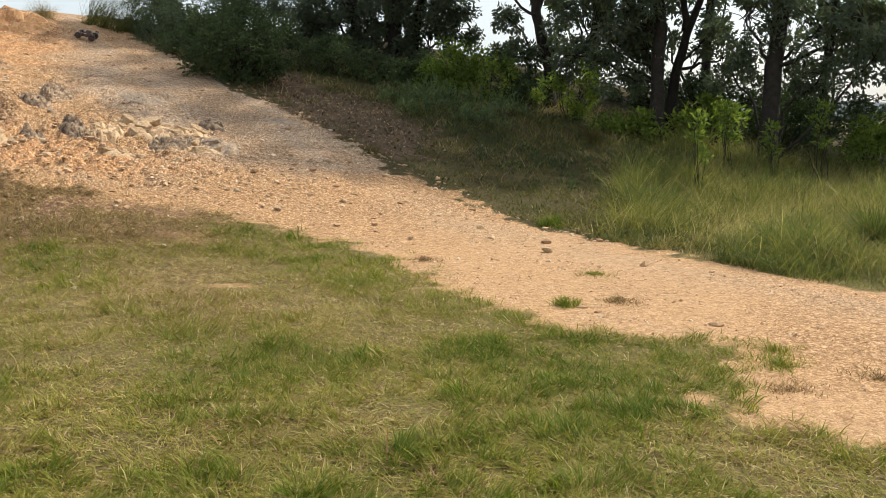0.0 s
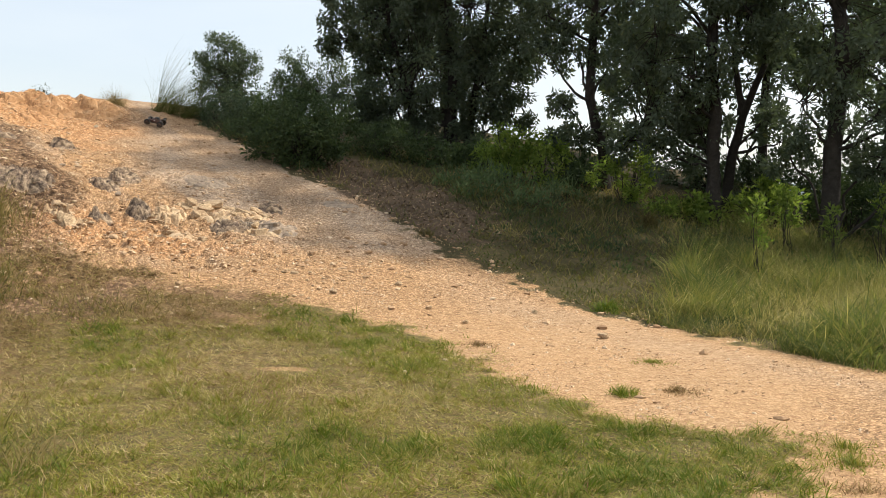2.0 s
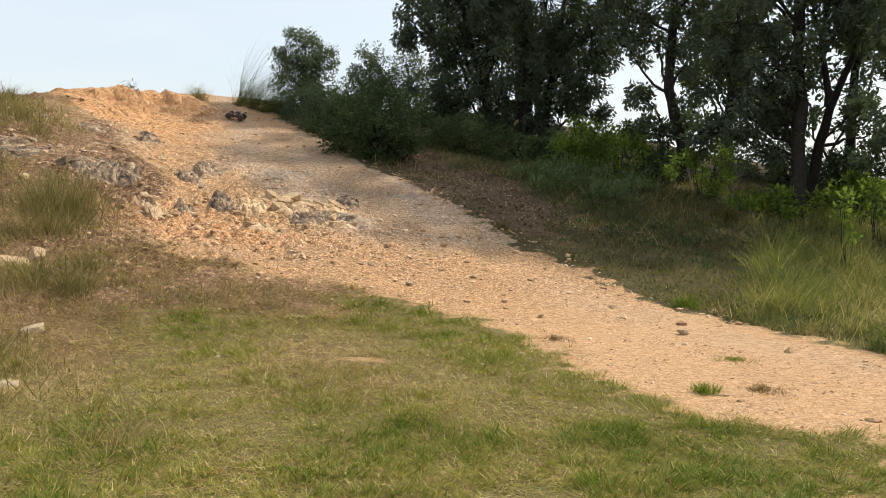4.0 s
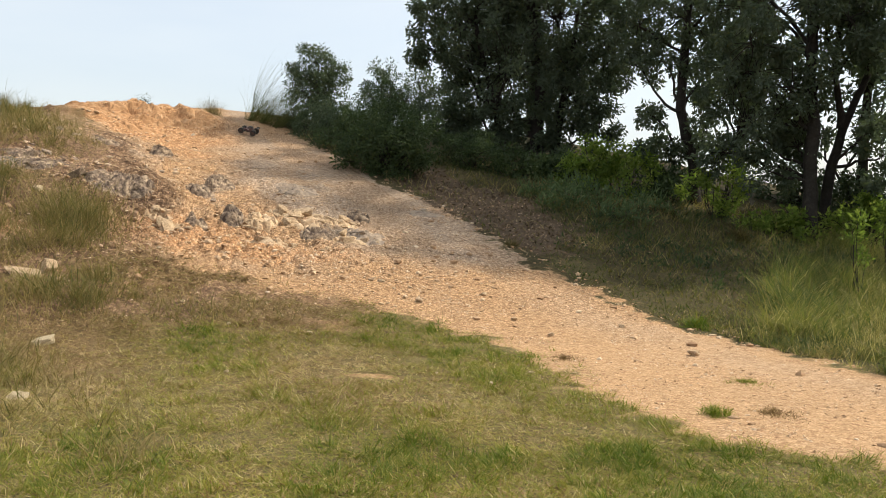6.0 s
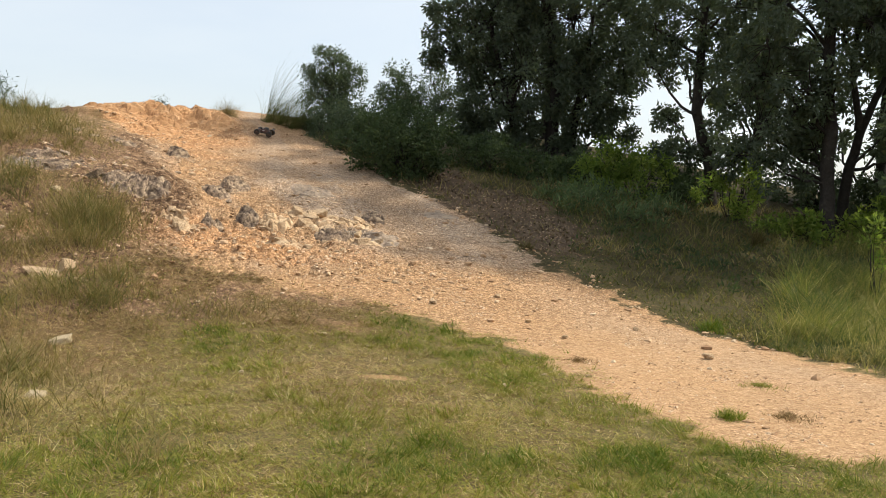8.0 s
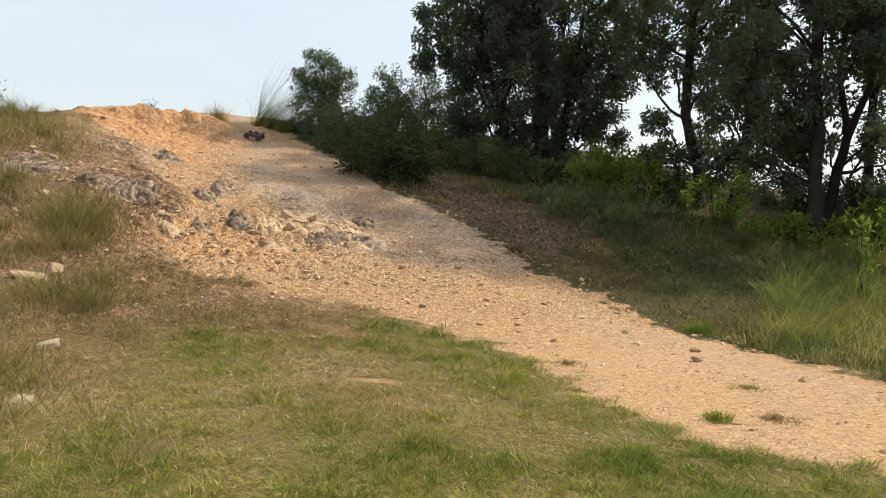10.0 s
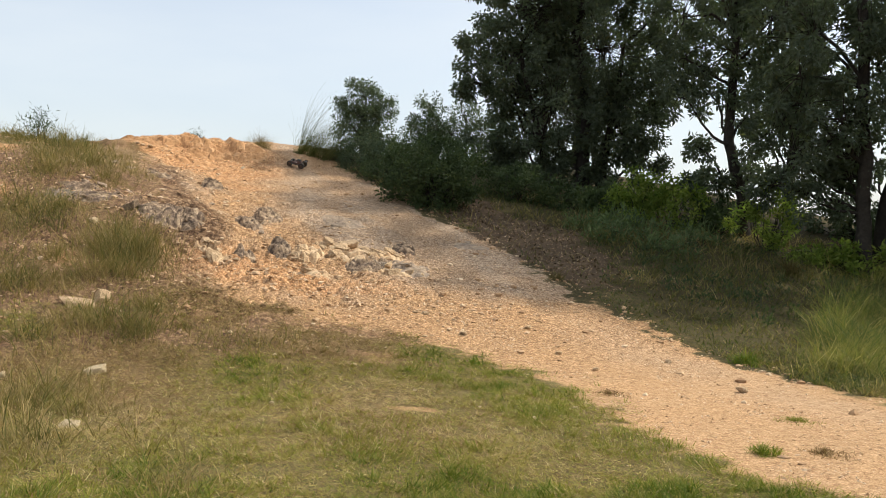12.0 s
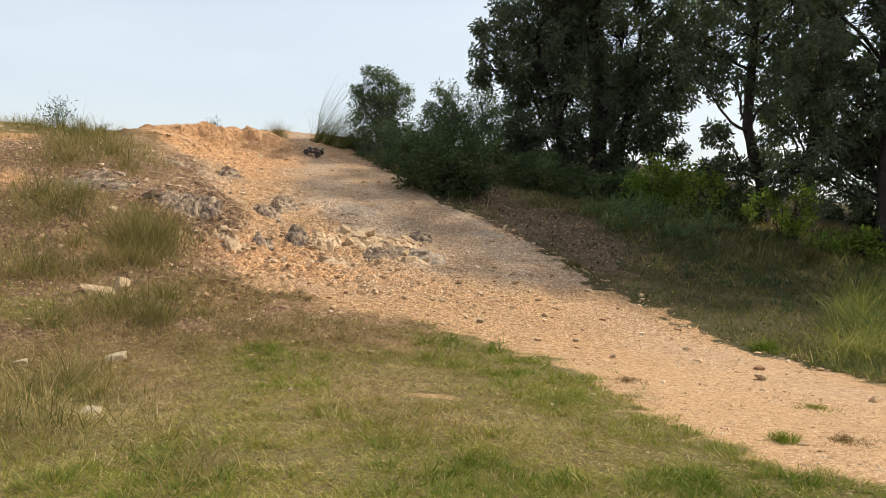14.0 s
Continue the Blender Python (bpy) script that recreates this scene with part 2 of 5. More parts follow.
    for scale, amount in ((32, maths(t, "ADD", maths(t, "MULTIPLY", grit, 0.45), 0.20)), (72, maths(t, "ADD", maths(t, "MULTIPLY", grit, 0.35), 0.45))):
        chips = t.nodes.new("ShaderNodeTexVoronoi")
        chips.inputs["Scale"].default_value = scale
        t.links.new(warp.outputs[0], chips.inputs["Vector"])
        chip_tone = ramp(t, chips.outputs["Color"], [(0.0, (0.42, 0.36, 0.33)), (0.35, (0.85, 0.82, 0.80)), (0.65, (1.08, 1.08, 1.08)), (1.0, (1.5, 1.5, 1.5))])
        col = mix(t, amount, col, mix(t, 1.0, col, chip_tone, "MULTIPLY"))
        # chip rims darkened: crevice shade between the stones put into the colour
        crevice_shade = ramp(t, chips.outputs["Distance"], [(0.20, (1.36, 1.35, 1.34)), (0.45, (1.12, 1.11, 1.10)), (0.72, (0.60, 0.56, 0.52))])
        col = mix(t, amount, col, mix(t, 1.0, col, crevice_shade, "MULTIPLY"))
        heights.append(maths(t, "MULTIPLY", chips.outputs["Distance"], -0.35 if scale > 40 else -0.25))
    t.links.new(col, b.inputs["Base Color"])
    b.inputs["Roughness"].default_value = 0.95
    b.inputs["Specular IOR Level"].default_value = 0.15
    h = maths(t, "ADD", maths(t, "MULTIPLY", fine, 0.6), maths(t, "ADD", heights[0], heights[1]))
    bump(t, b, maths(t, "MULTIPLY", maths(t, "ADD", h, mid), maths(t, "ADD", maths(t, "MULTIPLY", grit, 0.55), 0.45)), 0.8, 0.022)
    return m


def leaf_material(name, stops, back=0.35, gloss=0.65, shine=0.12):
    """Leaf or blade: tone attribute picks its colour; light also shines through it."""
    m, t, b = nodes_of(name)
    col = ramp(t, attribute(t, "tone"), stops)
    wide = noise_node(t, 0.9, 3)
    col = mix(t, 0.5, col, mix(t, 1.0, col, ramp(t, wide, [(0.3, (0.7, 0.72, 0.65)), (0.7, (1.25, 1.2, 1.1))]), "MULTIPLY"))
    t.links.new(col, b.inputs["Base Color"])
    b.inputs["Roughness"].default_value = gloss
    b.inputs["Specular IOR Level"].default_value = shine
    tr = t.nodes.new("ShaderNodeBsdfTranslucent")
    t.links.new(mix(t, 1.0, col, (1.15, 1.3, 0.75), "MULTIPLY"), tr.inputs["Color"])
    ms = t.nodes.new("ShaderNodeMixShader")
    ms.inputs[0].default_value = back
    t.links.new(b.outputs[0], ms.inputs[1])
    t.links.new(tr.outputs[0], ms.inputs[2])
    t.links.new(ms.outputs[0], t.nodes["Material Output"].inputs["Surface"])
    return m


def rough_material(name, stops, scale, relief=0.02, roughness=0.9, tint=True):
    """Stone, bark and the like: mottled at two scales, uneven."""
    m, t, b = nodes_of(name)
    info = t.nodes.new("ShaderNodeObjectInfo")
    co = t.nodes.new("ShaderNodeTexCoord").outputs["Object"]
    mid, fine = noise_node(t, scale, 6, 0.65, co), noise_node(t, scale * 6, 5, 0.7, co)
    col = ramp(t, mid, stops)
    col = mix(t, 0.5, col, mix(t, 1.0, col, ramp(t, fine, [(0.3, (0.6, 0.6, 0.6)), (0.7, (1.35, 1.33, 1.3))]), "MULTIPLY"))
    if tint:
        col = mix(t, 0.6, col, mix(t, 1.0, col, ramp(t, info.outputs["Random"], [(0, (0.75, 0.73, 0.72)), (1, (1.2, 1.15, 1.1))]), "MULTIPLY"))
    t.links.new(col, b.inputs["Base Color"])
    b.inputs["Roughness"].default_value = roughness
    b.inputs["Specular IOR Level"].default_value = 0.2
    bump(t, b, maths(t, "ADD", mid, maths(t, "MULTIPLY", fine, 0.5)), 0.8, relief)
    return m


def plain_material(name, colour, roughness=0.5, metallic=0.0):
    m, t, b = nodes_of(name)
    co = t.nodes.new("ShaderNodeTexCoord").outputs["Object"]
    dust = ramp(t, noise_node(t, 25, 4, 0.6, co), [(0.4, colour), (0.85, (0.25, 0.17, 0.1))])
    t.links.new(mix(t, 0.45, colour, dust), b.inputs["Base Color"])
    b.inputs["Roughness"].default_value, b.inputs["Metallic"].default_value = roughness, metallic
    return m


GROUND = ground_material()
LAWN = leaf_material("lawn_blades", [(0.0, (0.09, 0.138, 0.018)), (0.3, (0.185, 0.208, 0.032)), (0.55, (0.30, 0.262, 0.056)),
                                     (0.75, (0.42, 0.32, 0.13)), (1.0, (0.66, 0.54, 0.31))], 0.3, 0.6, 0.16)
TALL = leaf_material("tall_grass_blades", [(0.0, (0.065, 0.092, 0.028)), (0.35, (0.165, 0.178, 0.056)), (0.65, (0.285, 0.255, 0.09)), (0.85, (0.36, 0.28, 0.12)), (1.0, (0.56, 0.45, 0.24))], 0.4)
DEAD = leaf_material("dead_turf", [(0.0, (0.095, 0.052, 0.026)), (0.4, (0.19, 0.11, 0.054)), (0.75, (0.32, 0.21, 0.11)), (1.0, (0.54, 0.41, 0.23))], 0.15, 0.6)
BANK_GRASS = leaf_material("bank_grass", [(0.0, (0.085, 0.090, 0.030)), (0.35, (0.175, 0.155, 0.055)), (0.65, (0.26, 0.19, 0.085)), (1.0, (0.42, 0.31, 0.16))], 0.3)
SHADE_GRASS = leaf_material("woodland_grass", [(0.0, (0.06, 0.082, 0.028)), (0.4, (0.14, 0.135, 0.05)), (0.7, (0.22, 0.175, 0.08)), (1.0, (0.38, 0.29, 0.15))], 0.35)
DRY = leaf_material("dry_weeds", [(0.0, (0.09, 0.07, 0.03)), (0.5, (0.19, 0.15, 0.06)), (1.0, (0.36, 0.28, 0.13))], 0.25)
TREE_LEAF = leaf_material("acacia_leaf", [(0.0, (0.090, 0.110, 0.084)), (0.5, (0.105, 0.128, 0.092)), (0.9, (0.12, 0.145, 0.092)), (1.0, (0.16, 0.17, 0.09))], 0.36, 0.7, 0.06)
FAR_LEAF = leaf_material("pale_tree_leaf", [(0.0, (0.06, 0.085, 0.05)), (0.6, (0.10, 0.13, 0.075)), (1.0, (0.16, 0.18, 0.10))], 0.25, 0.5)
BUSH_LEAF = leaf_material("bush_leaf", [(0.0, (0.042, 0.062, 0.032)), (0.6, (0.068, 0.095, 0.044)), (1.0, (0.11, 0.14, 0.058))], 0.3, 0.6)
FERN_LEAF = leaf_material("fern_leaf", [(0.0, (0.06, 0.095, 0.045)), (0.6, (0.12, 0.165, 0.075)), (1.0, (0.19, 0.235, 0.11))], 0.3, 0.5)
FRESH_LEAF = leaf_material("fresh_leaf", [(0.0, (0.10, 0.15, 0.035)), (0.6, (0.21, 0.27, 0.065)), (1.0, (0.35, 0.38, 0.11))], 0.6, 0.5)
SAPLING_LEAF = leaf_material("sapling_leaf", [(0.0, (0.10, 0.15, 0.03)), (0.6, (0.19, 0.245, 0.055)), (1.0, (0.32, 0.34, 0.10))], 0.5, 0.6)
BARK = rough_material("dark_bark", [(0.3, (0.024, 0.021, 0.018)), (0.6, (0.048, 0.041, 0.034)), (0.8, (0.085, 0.072, 0.06))], 9, 0.03)
PALE_ROCK = rough_material("pale_sandstone", [(0.3, (0.32, 0.205, 0.115)), (0.46, (0.55, 0.39, 0.235)), (0.75, (0.73, 0.58, 0.40))], 5, 0.035)
WHITE_ROCK = rough_material("whitish_stone", [(0.3, (0.46, 0.35, 0.21)), (0.5, (0.62, 0.50, 0.32)), (0.75, (0.76, 0.66, 0.48))], 7, 0.03)
DARK_ROCK = rough_material("dark_shale", [(0.34, (0.085, 0.062, 0.050)), (0.46, (0.21, 0.155, 0.115)), (0.56, (0.38, 0.285, 0.195)), (0.68, (0.58, 0.45, 0.31))], 10, 0.05)
GREY_ROCK = rough_material("grey_shale", [(0.3, (0.20, 0.155, 0.12)), (0.48, (0.36, 0.285, 0.215)), (0.65, (0.48, 0.37, 0.26)), (0.85, (0.56, 0.44, 0.31))], 8)
ORANGE_ROCK = rough_material("orange_clay_rock", [(0.3, (0.34, 0.18, 0.085)), (0.55, (0.50, 0.295, 0.15)), (0.8, (0.60, 0.43, 0.26))], 4)


def gravel_material():
    m, t, b = nodes_of("gravel_stone")
    col = ramp(t, attribute(t, "tone"), [(0.0, (0.30, 0.18, 0.10)), (0.3, (0.41, 0.26, 0.145)), (0.75, (0.52, 0.355, 0.215)), (1.0, (0.70, 0.55, 0.38))])
    fine = noise_node(t, 60, 5, 0.7)
    col = mix(t, 0.5, col, mix(t, 1.0, col, ramp(t, fine, [(0.3, (0.65, 0.63, 0.6)), (0.7, (1.3, 1.3, 1.3))]), "MULTIPLY"))
    t.links.new(col, b.inputs["Base Color"])
    b.inputs["Roughness"].default_value, b.inputs["Specular IOR Level"].default_value = 0.9, 0.2
    bump(t, b, fine, 0.6, 0.01)
    return m


GRAVEL = gravel_material()

# ---- mesh helpers ----
def mesh_of(name, verts, faces, material, smooth=False, **values):
    """A mesh from arrays; every face has the same number of corners; values become point attributes."""
    verts, faces = np.asarray(verts, np.float32), np.asarray(faces, np.int32)
    me = bpy.data.meshes.new(name)
    me.vertices.add(len(verts))
    me.vertices.foreach_set("co", verts.ravel())
    n, k = faces.shape
    me.loops.add(n * k)
    me.loops.foreach_set("vertex_index", faces.ravel())
    me.polygons.add(n)
    me.polygons.foreach_set("loop_start", np.arange(0, n * k, k, dtype=np.int32))
    me.polygons.foreach_set("use_smooth", np.full(n, smooth))
    for key, val in values.items():
        layer = me.attributes.new(key, "FLOAT", "POINT")
        layer.data.foreach_set("value", np.asarray(val, np.float32))
    me.materials.append(material)
    me.update(calc_edges=True)
    return me


def place(name, me, parent=None, label="", at=None):
    ob = new(name, me)
    if parent is not None:
        ob.parent = parent
    if at is not None:
        ob.matrix_basis = at
    if label:
        ob["label"] = label
    return ob


def thing(name, m, label, category, group="", kind=""):
    ob = new(name)
    ob.matrix_basis = m
    return tagged(ob, label, category, group, kind)


def part(name, bm, material, parent, label="", smooth=True):
    me = bpy.data.meshes.new(name)
    bm.to_mesh(me)
    bm.free()
    me.materials.append(material)
    me.polygons.foreach_set("use_smooth", np.full(len(me.polygons), smooth))
    return place(name, me, parent, label)


def joined(chunks):
    """Arrays of several pieces (verts, faces) as one."""
    vs, fs, n = [], [], 0
    for v, f in chunks:
        vs.append(v)
        fs.append(np.asarray(f) + n)
        n += len(v)
    return np.concatenate(vs), np.concatenate(fs)


def tube(points, radii, sides=7, wobble=0.0, seed=0):
    """A tapered round stem through the points, as quads."""
    pts = np.asarray(points, float)
    way = np.gradient(pts, axis=0)
    way /= np.linalg.norm(way, axis=1)[:, None] + 1e-9
    ref = np.array([0.31, 0.95, 0.05])
    a = np.cross(way, ref)
    a /= np.linalg.norm(a, axis=1)[:, None] + 1e-9
    b = np.cross(way, a)
    ang = np.linspace(0, 2 * np.pi, sides, endpoint=False)
    r = np.asarray(radii, float)[:, None] * (1 + wobble * np.random.default_rng(seed).uniform(-1, 1, (len(pts), sides)))
    v = pts[:, None, :] + r[:, :, None] * (np.cos(ang)[None, :, None] * a[:, None, :] + np.sin(ang)[None, :, None] * b[:, None, :])
    n = len(pts)
    i, j = np.meshgrid(np.arange(n - 1), np.arange(sides), indexing="ij")
    k = (j + 1) % sides
    f = np.stack([i * sides + j, i * sides + k, (i + 1) * sides + k, (i + 1) * sides + j], -1).reshape(-1, 4)
    return v.reshape(-1, 3), f


def bent_line(a, b, sag, n, seed):
    """A natural line from a to b with some wander."""
    g = np.random.default_rng(seed)
    t = np.linspace(0, 1, n)[:, None]
    p = np.asarray(a)[None] * (1 - t) + np.asarray(b)[None] * t
    wander = np.cumsum(g.normal(0, 1, (n, 3)), axis=0)
    wander -= t * wander[-1]
    return p + wander * sag * np.linalg.norm(np.asarray(b) - np.asarray(a)) / n ** 0.5 + np.array([0, 0, 1]) * (sag * 0.6) * np.sin(np.pi * t)


def blades(x, y, z, length, width, lean, droop, tone, g, short=False, wind=None):
    """Grass blades: triangles and the tone of every corner; short ones have one bend, spikes none."""
    n = len(x)
    phi, face = g.uniform(0, 2 * np.pi, n), g.uniform(0, 2 * np.pi, n)
    if wind is not None:
        phi = g.normal(wind, 0.8, n)
    out = np.stack([np.cos(phi), np.sin(phi), 0 * phi], -1)
    side = np.stack([np.cos(face), np.sin(face), 0 * face], -1)
    base = np.stack([x, y, z], -1)
    up = np.array([0, 0, 1.0])

    def at(t):
        h = length * (np.sin(lean) * t + 0.5 * droop * t * t)
        v = length * (np.cos(lean) * t - 0.45 * droop * t * t)
        return base + out * h[:, None] + up * v[:, None]
    w = side * (width * 0.5)[:, None]
    if short == "spike":
        v = np.stack([base - w, base + w, at(1.0)], 1).reshape(-1, 3)
        return v, np.arange(n * 3).reshape(-1, 3), np.repeat(tone, 3)
    if short:
        p1, p3 = at(0.5), at(1.0)
        v = np.stack([base - w, base + w, p1 - w * 0.8, p1 + w * 0.8, p3], 1).reshape(-1, 3)
        f = np.array([[0, 1, 3], [0, 3, 2], [2, 3, 4]])[None] + (np.arange(n) * 5)[:, None, None]
        return v, f.reshape(-1, 3), np.repeat(tone, 5)
    p0, p1, p2, p3 = base, at(0.4), at(0.75), at(1.0)
    v = np.stack([p0 - w, p0 + w, p1 - w * 0.9, p1 + w * 0.9, p2 - w * 0.6, p2 + w * 0.6, p3], 1).reshape(-1, 3)
    o = (np.arange(n) * 7)[:, None, None]
    f = np.array([[0, 1, 3], [0, 3, 2], [2, 3, 5], [2, 5, 4], [4, 5, 6]])[None] + o
    return v, f.reshape(-1, 3), np.repeat(tone, 7)


def leaves(centres, spread, count, length, width, hang, g):
    """Diamond leaves folded along the midrib, in sprays round the centres."""
    n = len(centres) * count
    c = np.repeat(centres, count, axis=0)
    off = g.normal(0, 1, (n, 3))
    off /= np.linalg.norm(off, axis=1)[:, None]
    off *= (g.uniform(0, 1, n) ** 0.5)[:, None] * np.repeat(spread, count)[:, None]
    p = c + off
    d = off / (np.linalg.norm(off, axis=1)[:, None] + 1e-6) * 0.7 + g.normal(0, 0.6, (n, 3)) + np.array([0, 0, -hang])
    d /= np.linalg.norm(d, axis=1)[:, None]
    side = np.cross(d, g.normal(0, 1, (n, 3)))
    side /= np.linalg.norm(side, axis=1)[:, None] + 1e-6
    nor = np.cross(d, side)
    L = (length * g.uniform(0.65, 1.25, n))[:, None]
    W = (width * g.uniform(0.7, 1.2, n))[:, None]
    v = np.stack([p, p + d * L * 0.45 + side * W * 0.5 + nor * W * 0.15, p + d * L - nor * W * 0.1, p + d * L * 0.45 - side * W * 0.5 + nor * W * 0.15], 1).reshape(-1, 3)
    f = (np.array([[0, 1, 2], [0, 2, 3]])[None] + (np.arange(n) * 4)[:, None, None]).reshape(-1, 3)
    spray = np.repeat(g.uniform(-0.2, 0.2, len(centres)), count)
    tone = np.clip(g.normal(0.45, 0.2, n) + spray, 0, 1)
    return v, f, np.repeat(tone, 4)


def lobe_centres(lobes, per_square, g):
    """Spray centres spread through round lobes (x, y, z, r), more of them near the rim."""
    out, radius = [], []
    for x, y, z, r in lobes:
        n = int(6 + per_square * r * r * (0.55 if z > 8.8 else 1.0))   # the tops, over the view, only shade
        d = g.normal(0, 1, (n, 3))
        d /= np.linalg.norm(d, axis=1)[:, None]
        d *= (r * g.uniform(0.35, 1.08, n) ** 0.6)[:, None] * np.array([1, 1, 0.85])
        out.append(np.array([x, y, z]) + d)
        radius.append(np.full(n, 0.16 + 0.08 * r) * g.uniform(0.6, 1.3, n))
    return np.concatenate(out), np.concatenate(radius)


def tree(name, label, stems, lobes, leaf, leaf_size, density, count, seed, category="tree", group="trees on the ridge", hang=0.35, twig=0.012):
    """A tree: stems are (points, base radius, tip radius); a limb goes to every lobe, a twig to every spray."""
    g = np.random.default_rng(seed)
    root = thing(name, pose(*stems[0][0][0]), label, category, group)
    o = np.array(stems[0][0][0])
    for pts, r0, r1 in stems:
        fine = []
        for a, b in zip(pts[:-1], pts[1:]):
            fine.extend(bent_line(a, b, 0.03, 6, int(g.integers(1e6)))[:-1])
        fine.append(np.array(pts[-1], float))
        fine = np.array(fine) - o
        rad = np.linspace(r0, r1, len(fine))
        rad[0] *= 1.35
        rad[1] *= 1.12
        place("trunk", mesh_of("trunk", *tube(fine, rad, 10, 0.07, seed), BARK, True), root)
    trunk_points = np.concatenate([np.array(p) for p, _, _ in stems])
    limb_chunks, twig_chunks = [], []
    centres, spread = lobe_centres(lobes, density, g)
    for x, y, z, r in lobes:
        c = np.array([x, y, z])
        low = trunk_points[trunk_points[:, 2] < z - 0.1]
        if len(low) == 0:
            low = trunk_points
        start = low[np.argmin(np.linalg.norm(low - c, axis=1))]
        line = bent_line(start, c, 0.10, 9, int(g.integers(1e6))) - o
        place("limb", mesh_of("limb", *tube(line, np.linspace(0.03 + 0.012 * r, 0.015, 9), 6, 0.05), BARK, True), root)
        near = np.linalg.norm(centres - c, axis=1) < r * 1.1
        for q in centres[near][::2]:
            twig_chunks.append(tube(bent_line(c, q, 0.12, 4, int(g.integers(1e6))) - o, (twig, twig * 0.8, twig * 0.6, twig * 0.3), 3))
    tagged(place("twigwork", mesh_of("twigwork", *joined(twig_chunks), BARK, True), root), kind="stuff")
    v, f, tone = leaves(centres, spread, count, leaf_size[0], leaf_size[1], hang, g)
    place("crown", mesh_of("crown", v - o, f, leaf, False, tone=tone), root)
    return root


def shrub(name, label, x, y, lobes, leaf, leaf_size, density, count, seed, category="shrub", group="", hang=0.0, stem=0.012, loose=1.0):
    """A shrub: lobes (dx, dy, height, r) over its foot; thin stems rise into each."""
    g = np.random.default_rng(seed)
    z = float(ground_height(x, y)) - 0.03
    root = thing(name, pose(x, y, z), label, category, group)
    centres, spread = lobe_centres(lobes, density, g)
    spread = spread * loose
    chunks = []
    for dx, dy, h, r in lobes:
        near = np.linalg.norm(centres - np.array([dx, dy, h]), axis=1) < r * 1.1
        for q in centres[near][::3]:
            foot = np.array([dx * 0.3, dy * 0.3, 0]) + g.normal(0, 0.04, 3) * np.array([1, 1, 0])
            chunks.append(tube(bent_line(foot, q, 0.10, 5, int(g.integers(1e6))), np.linspace(stem, stem * 0.3, 5), 4))
    tagged(place("stemwork", mesh_of("stemwork", *joined(chunks), BARK, True), root), kind="stuff")
    v, f, tone = leaves(centres, spread, count, leaf_size[0], leaf_size[1], hang, g)
    place("foliage", mesh_of("foliage", v, f, leaf, False, tone=tone), root)
    return root


# ---- ground ----
def axis_line(lo, hi, bands):
    """Grid lines: bands (start, end, spacing) one after the other, then ever wider out to lo and hi."""
    mid = np.concatenate([np.arange(a, b - d * 0.3, d) for a, b, d in bands] + [[bands[-1][1]]])
    up, down = [mid[-1]], [mid[0]]
    grow = bands[-1][2]
    while up[-1] < hi:
        grow *= 1.22
        up.append(up[-1] + grow)
    grow = bands[0][2]
    while down[-1] > lo:
        grow *= 1.22
        down.append(down[-1] - grow)
    return np.concatenate([np.array(down[:0:-1]), mid, np.array(up[1:])])


gx = axis_line(-1800, 1800, ((-13.5, -9.2, 0.065), (-9.2, -2.6, 0.038), (-2.6, 9.5, 0.08)))
gy = axis_line(-1800, 1800, ((2.4, 8.6, 0.085), (8.6, 14.8, 0.038), (14.8, 24.0, 0.075)))
X, Y = np.meshgrid(gx, gy)
X, Y = X.ravel(), Y.ravel()
Z = ground_height(X, Y)
TD, UP, AC = track_distance(X, Y), uphill(X, Y), across(X, Y)
wob = 0.35 * fbm(X, Y, 1.3, 4, 101) + 0.25 * fbm(X, Y, 0.3, 3, 111)
patchy = fbm(X, Y, 1.6, 4, 121)


def blobs(x, y, spots):
    """Sum of soft spots (amount, x, y, half length, half depth, turn)."""
    return sum(amount * blob(x, y, *rest) for amount, *rest in spots)


def bare_spots(x, y):
    """Worn places in the lawn."""
    worn = blobs(x, y, ((1.5, 1.98, 4.03, 0.45, 0.30, -26), (1.3, 1.67, 4.57, 0.35, 0.14, -20), (0.25, -1.8, 7.14, 0.35, 0.55, 14), (0.2, -2.2, 7.5, 0.6, 0.5, 20), (0.7, -2.8, 8.75, 0.8, 0.3, 20),
                        (0.45, -1.65, 6.9, 0.5, 0.35, 30), (0.3, -1.35, 5.6, 0.5, 0.8, 60), (0.55, -3.89, 6.34, 0.4, 0.8, 32), (0.6, -4.0, 9.2, 1.8, 0.5, 15), (0.5, -5.0, 7.0, 0.5, 0.7, 35)))
    return np.clip(worn * step(-0.2, 0.4, fbm(x, y, 0.28, 4, 171)), 0, 1.2)


def bank_amount(x, y):
    """The stony bank above the lawn, 0 to 1."""
    return step(8.7, 10.1, uphill(x, y) + 0.9 * fbm(x, y, 1.2, 3, 175)) * step(-6.6, -5.4, across(x, y))


def sod_amount(x, y, td, wobble, rough):
    """How far the soil is covered with turf, 0 to 1."""
    cover = step(0.25, -0.25, td + wobble * 0.9 + 0.35 * fbm(x, y, 0.22, 3, 173))
    cover = cover * (1 - bank_amount(x, y) * (0.35 + 0.65 * step(-0.35, 0.25, rough)))
    return np.clip(cover - bare_spots(x, y), 0, 1)


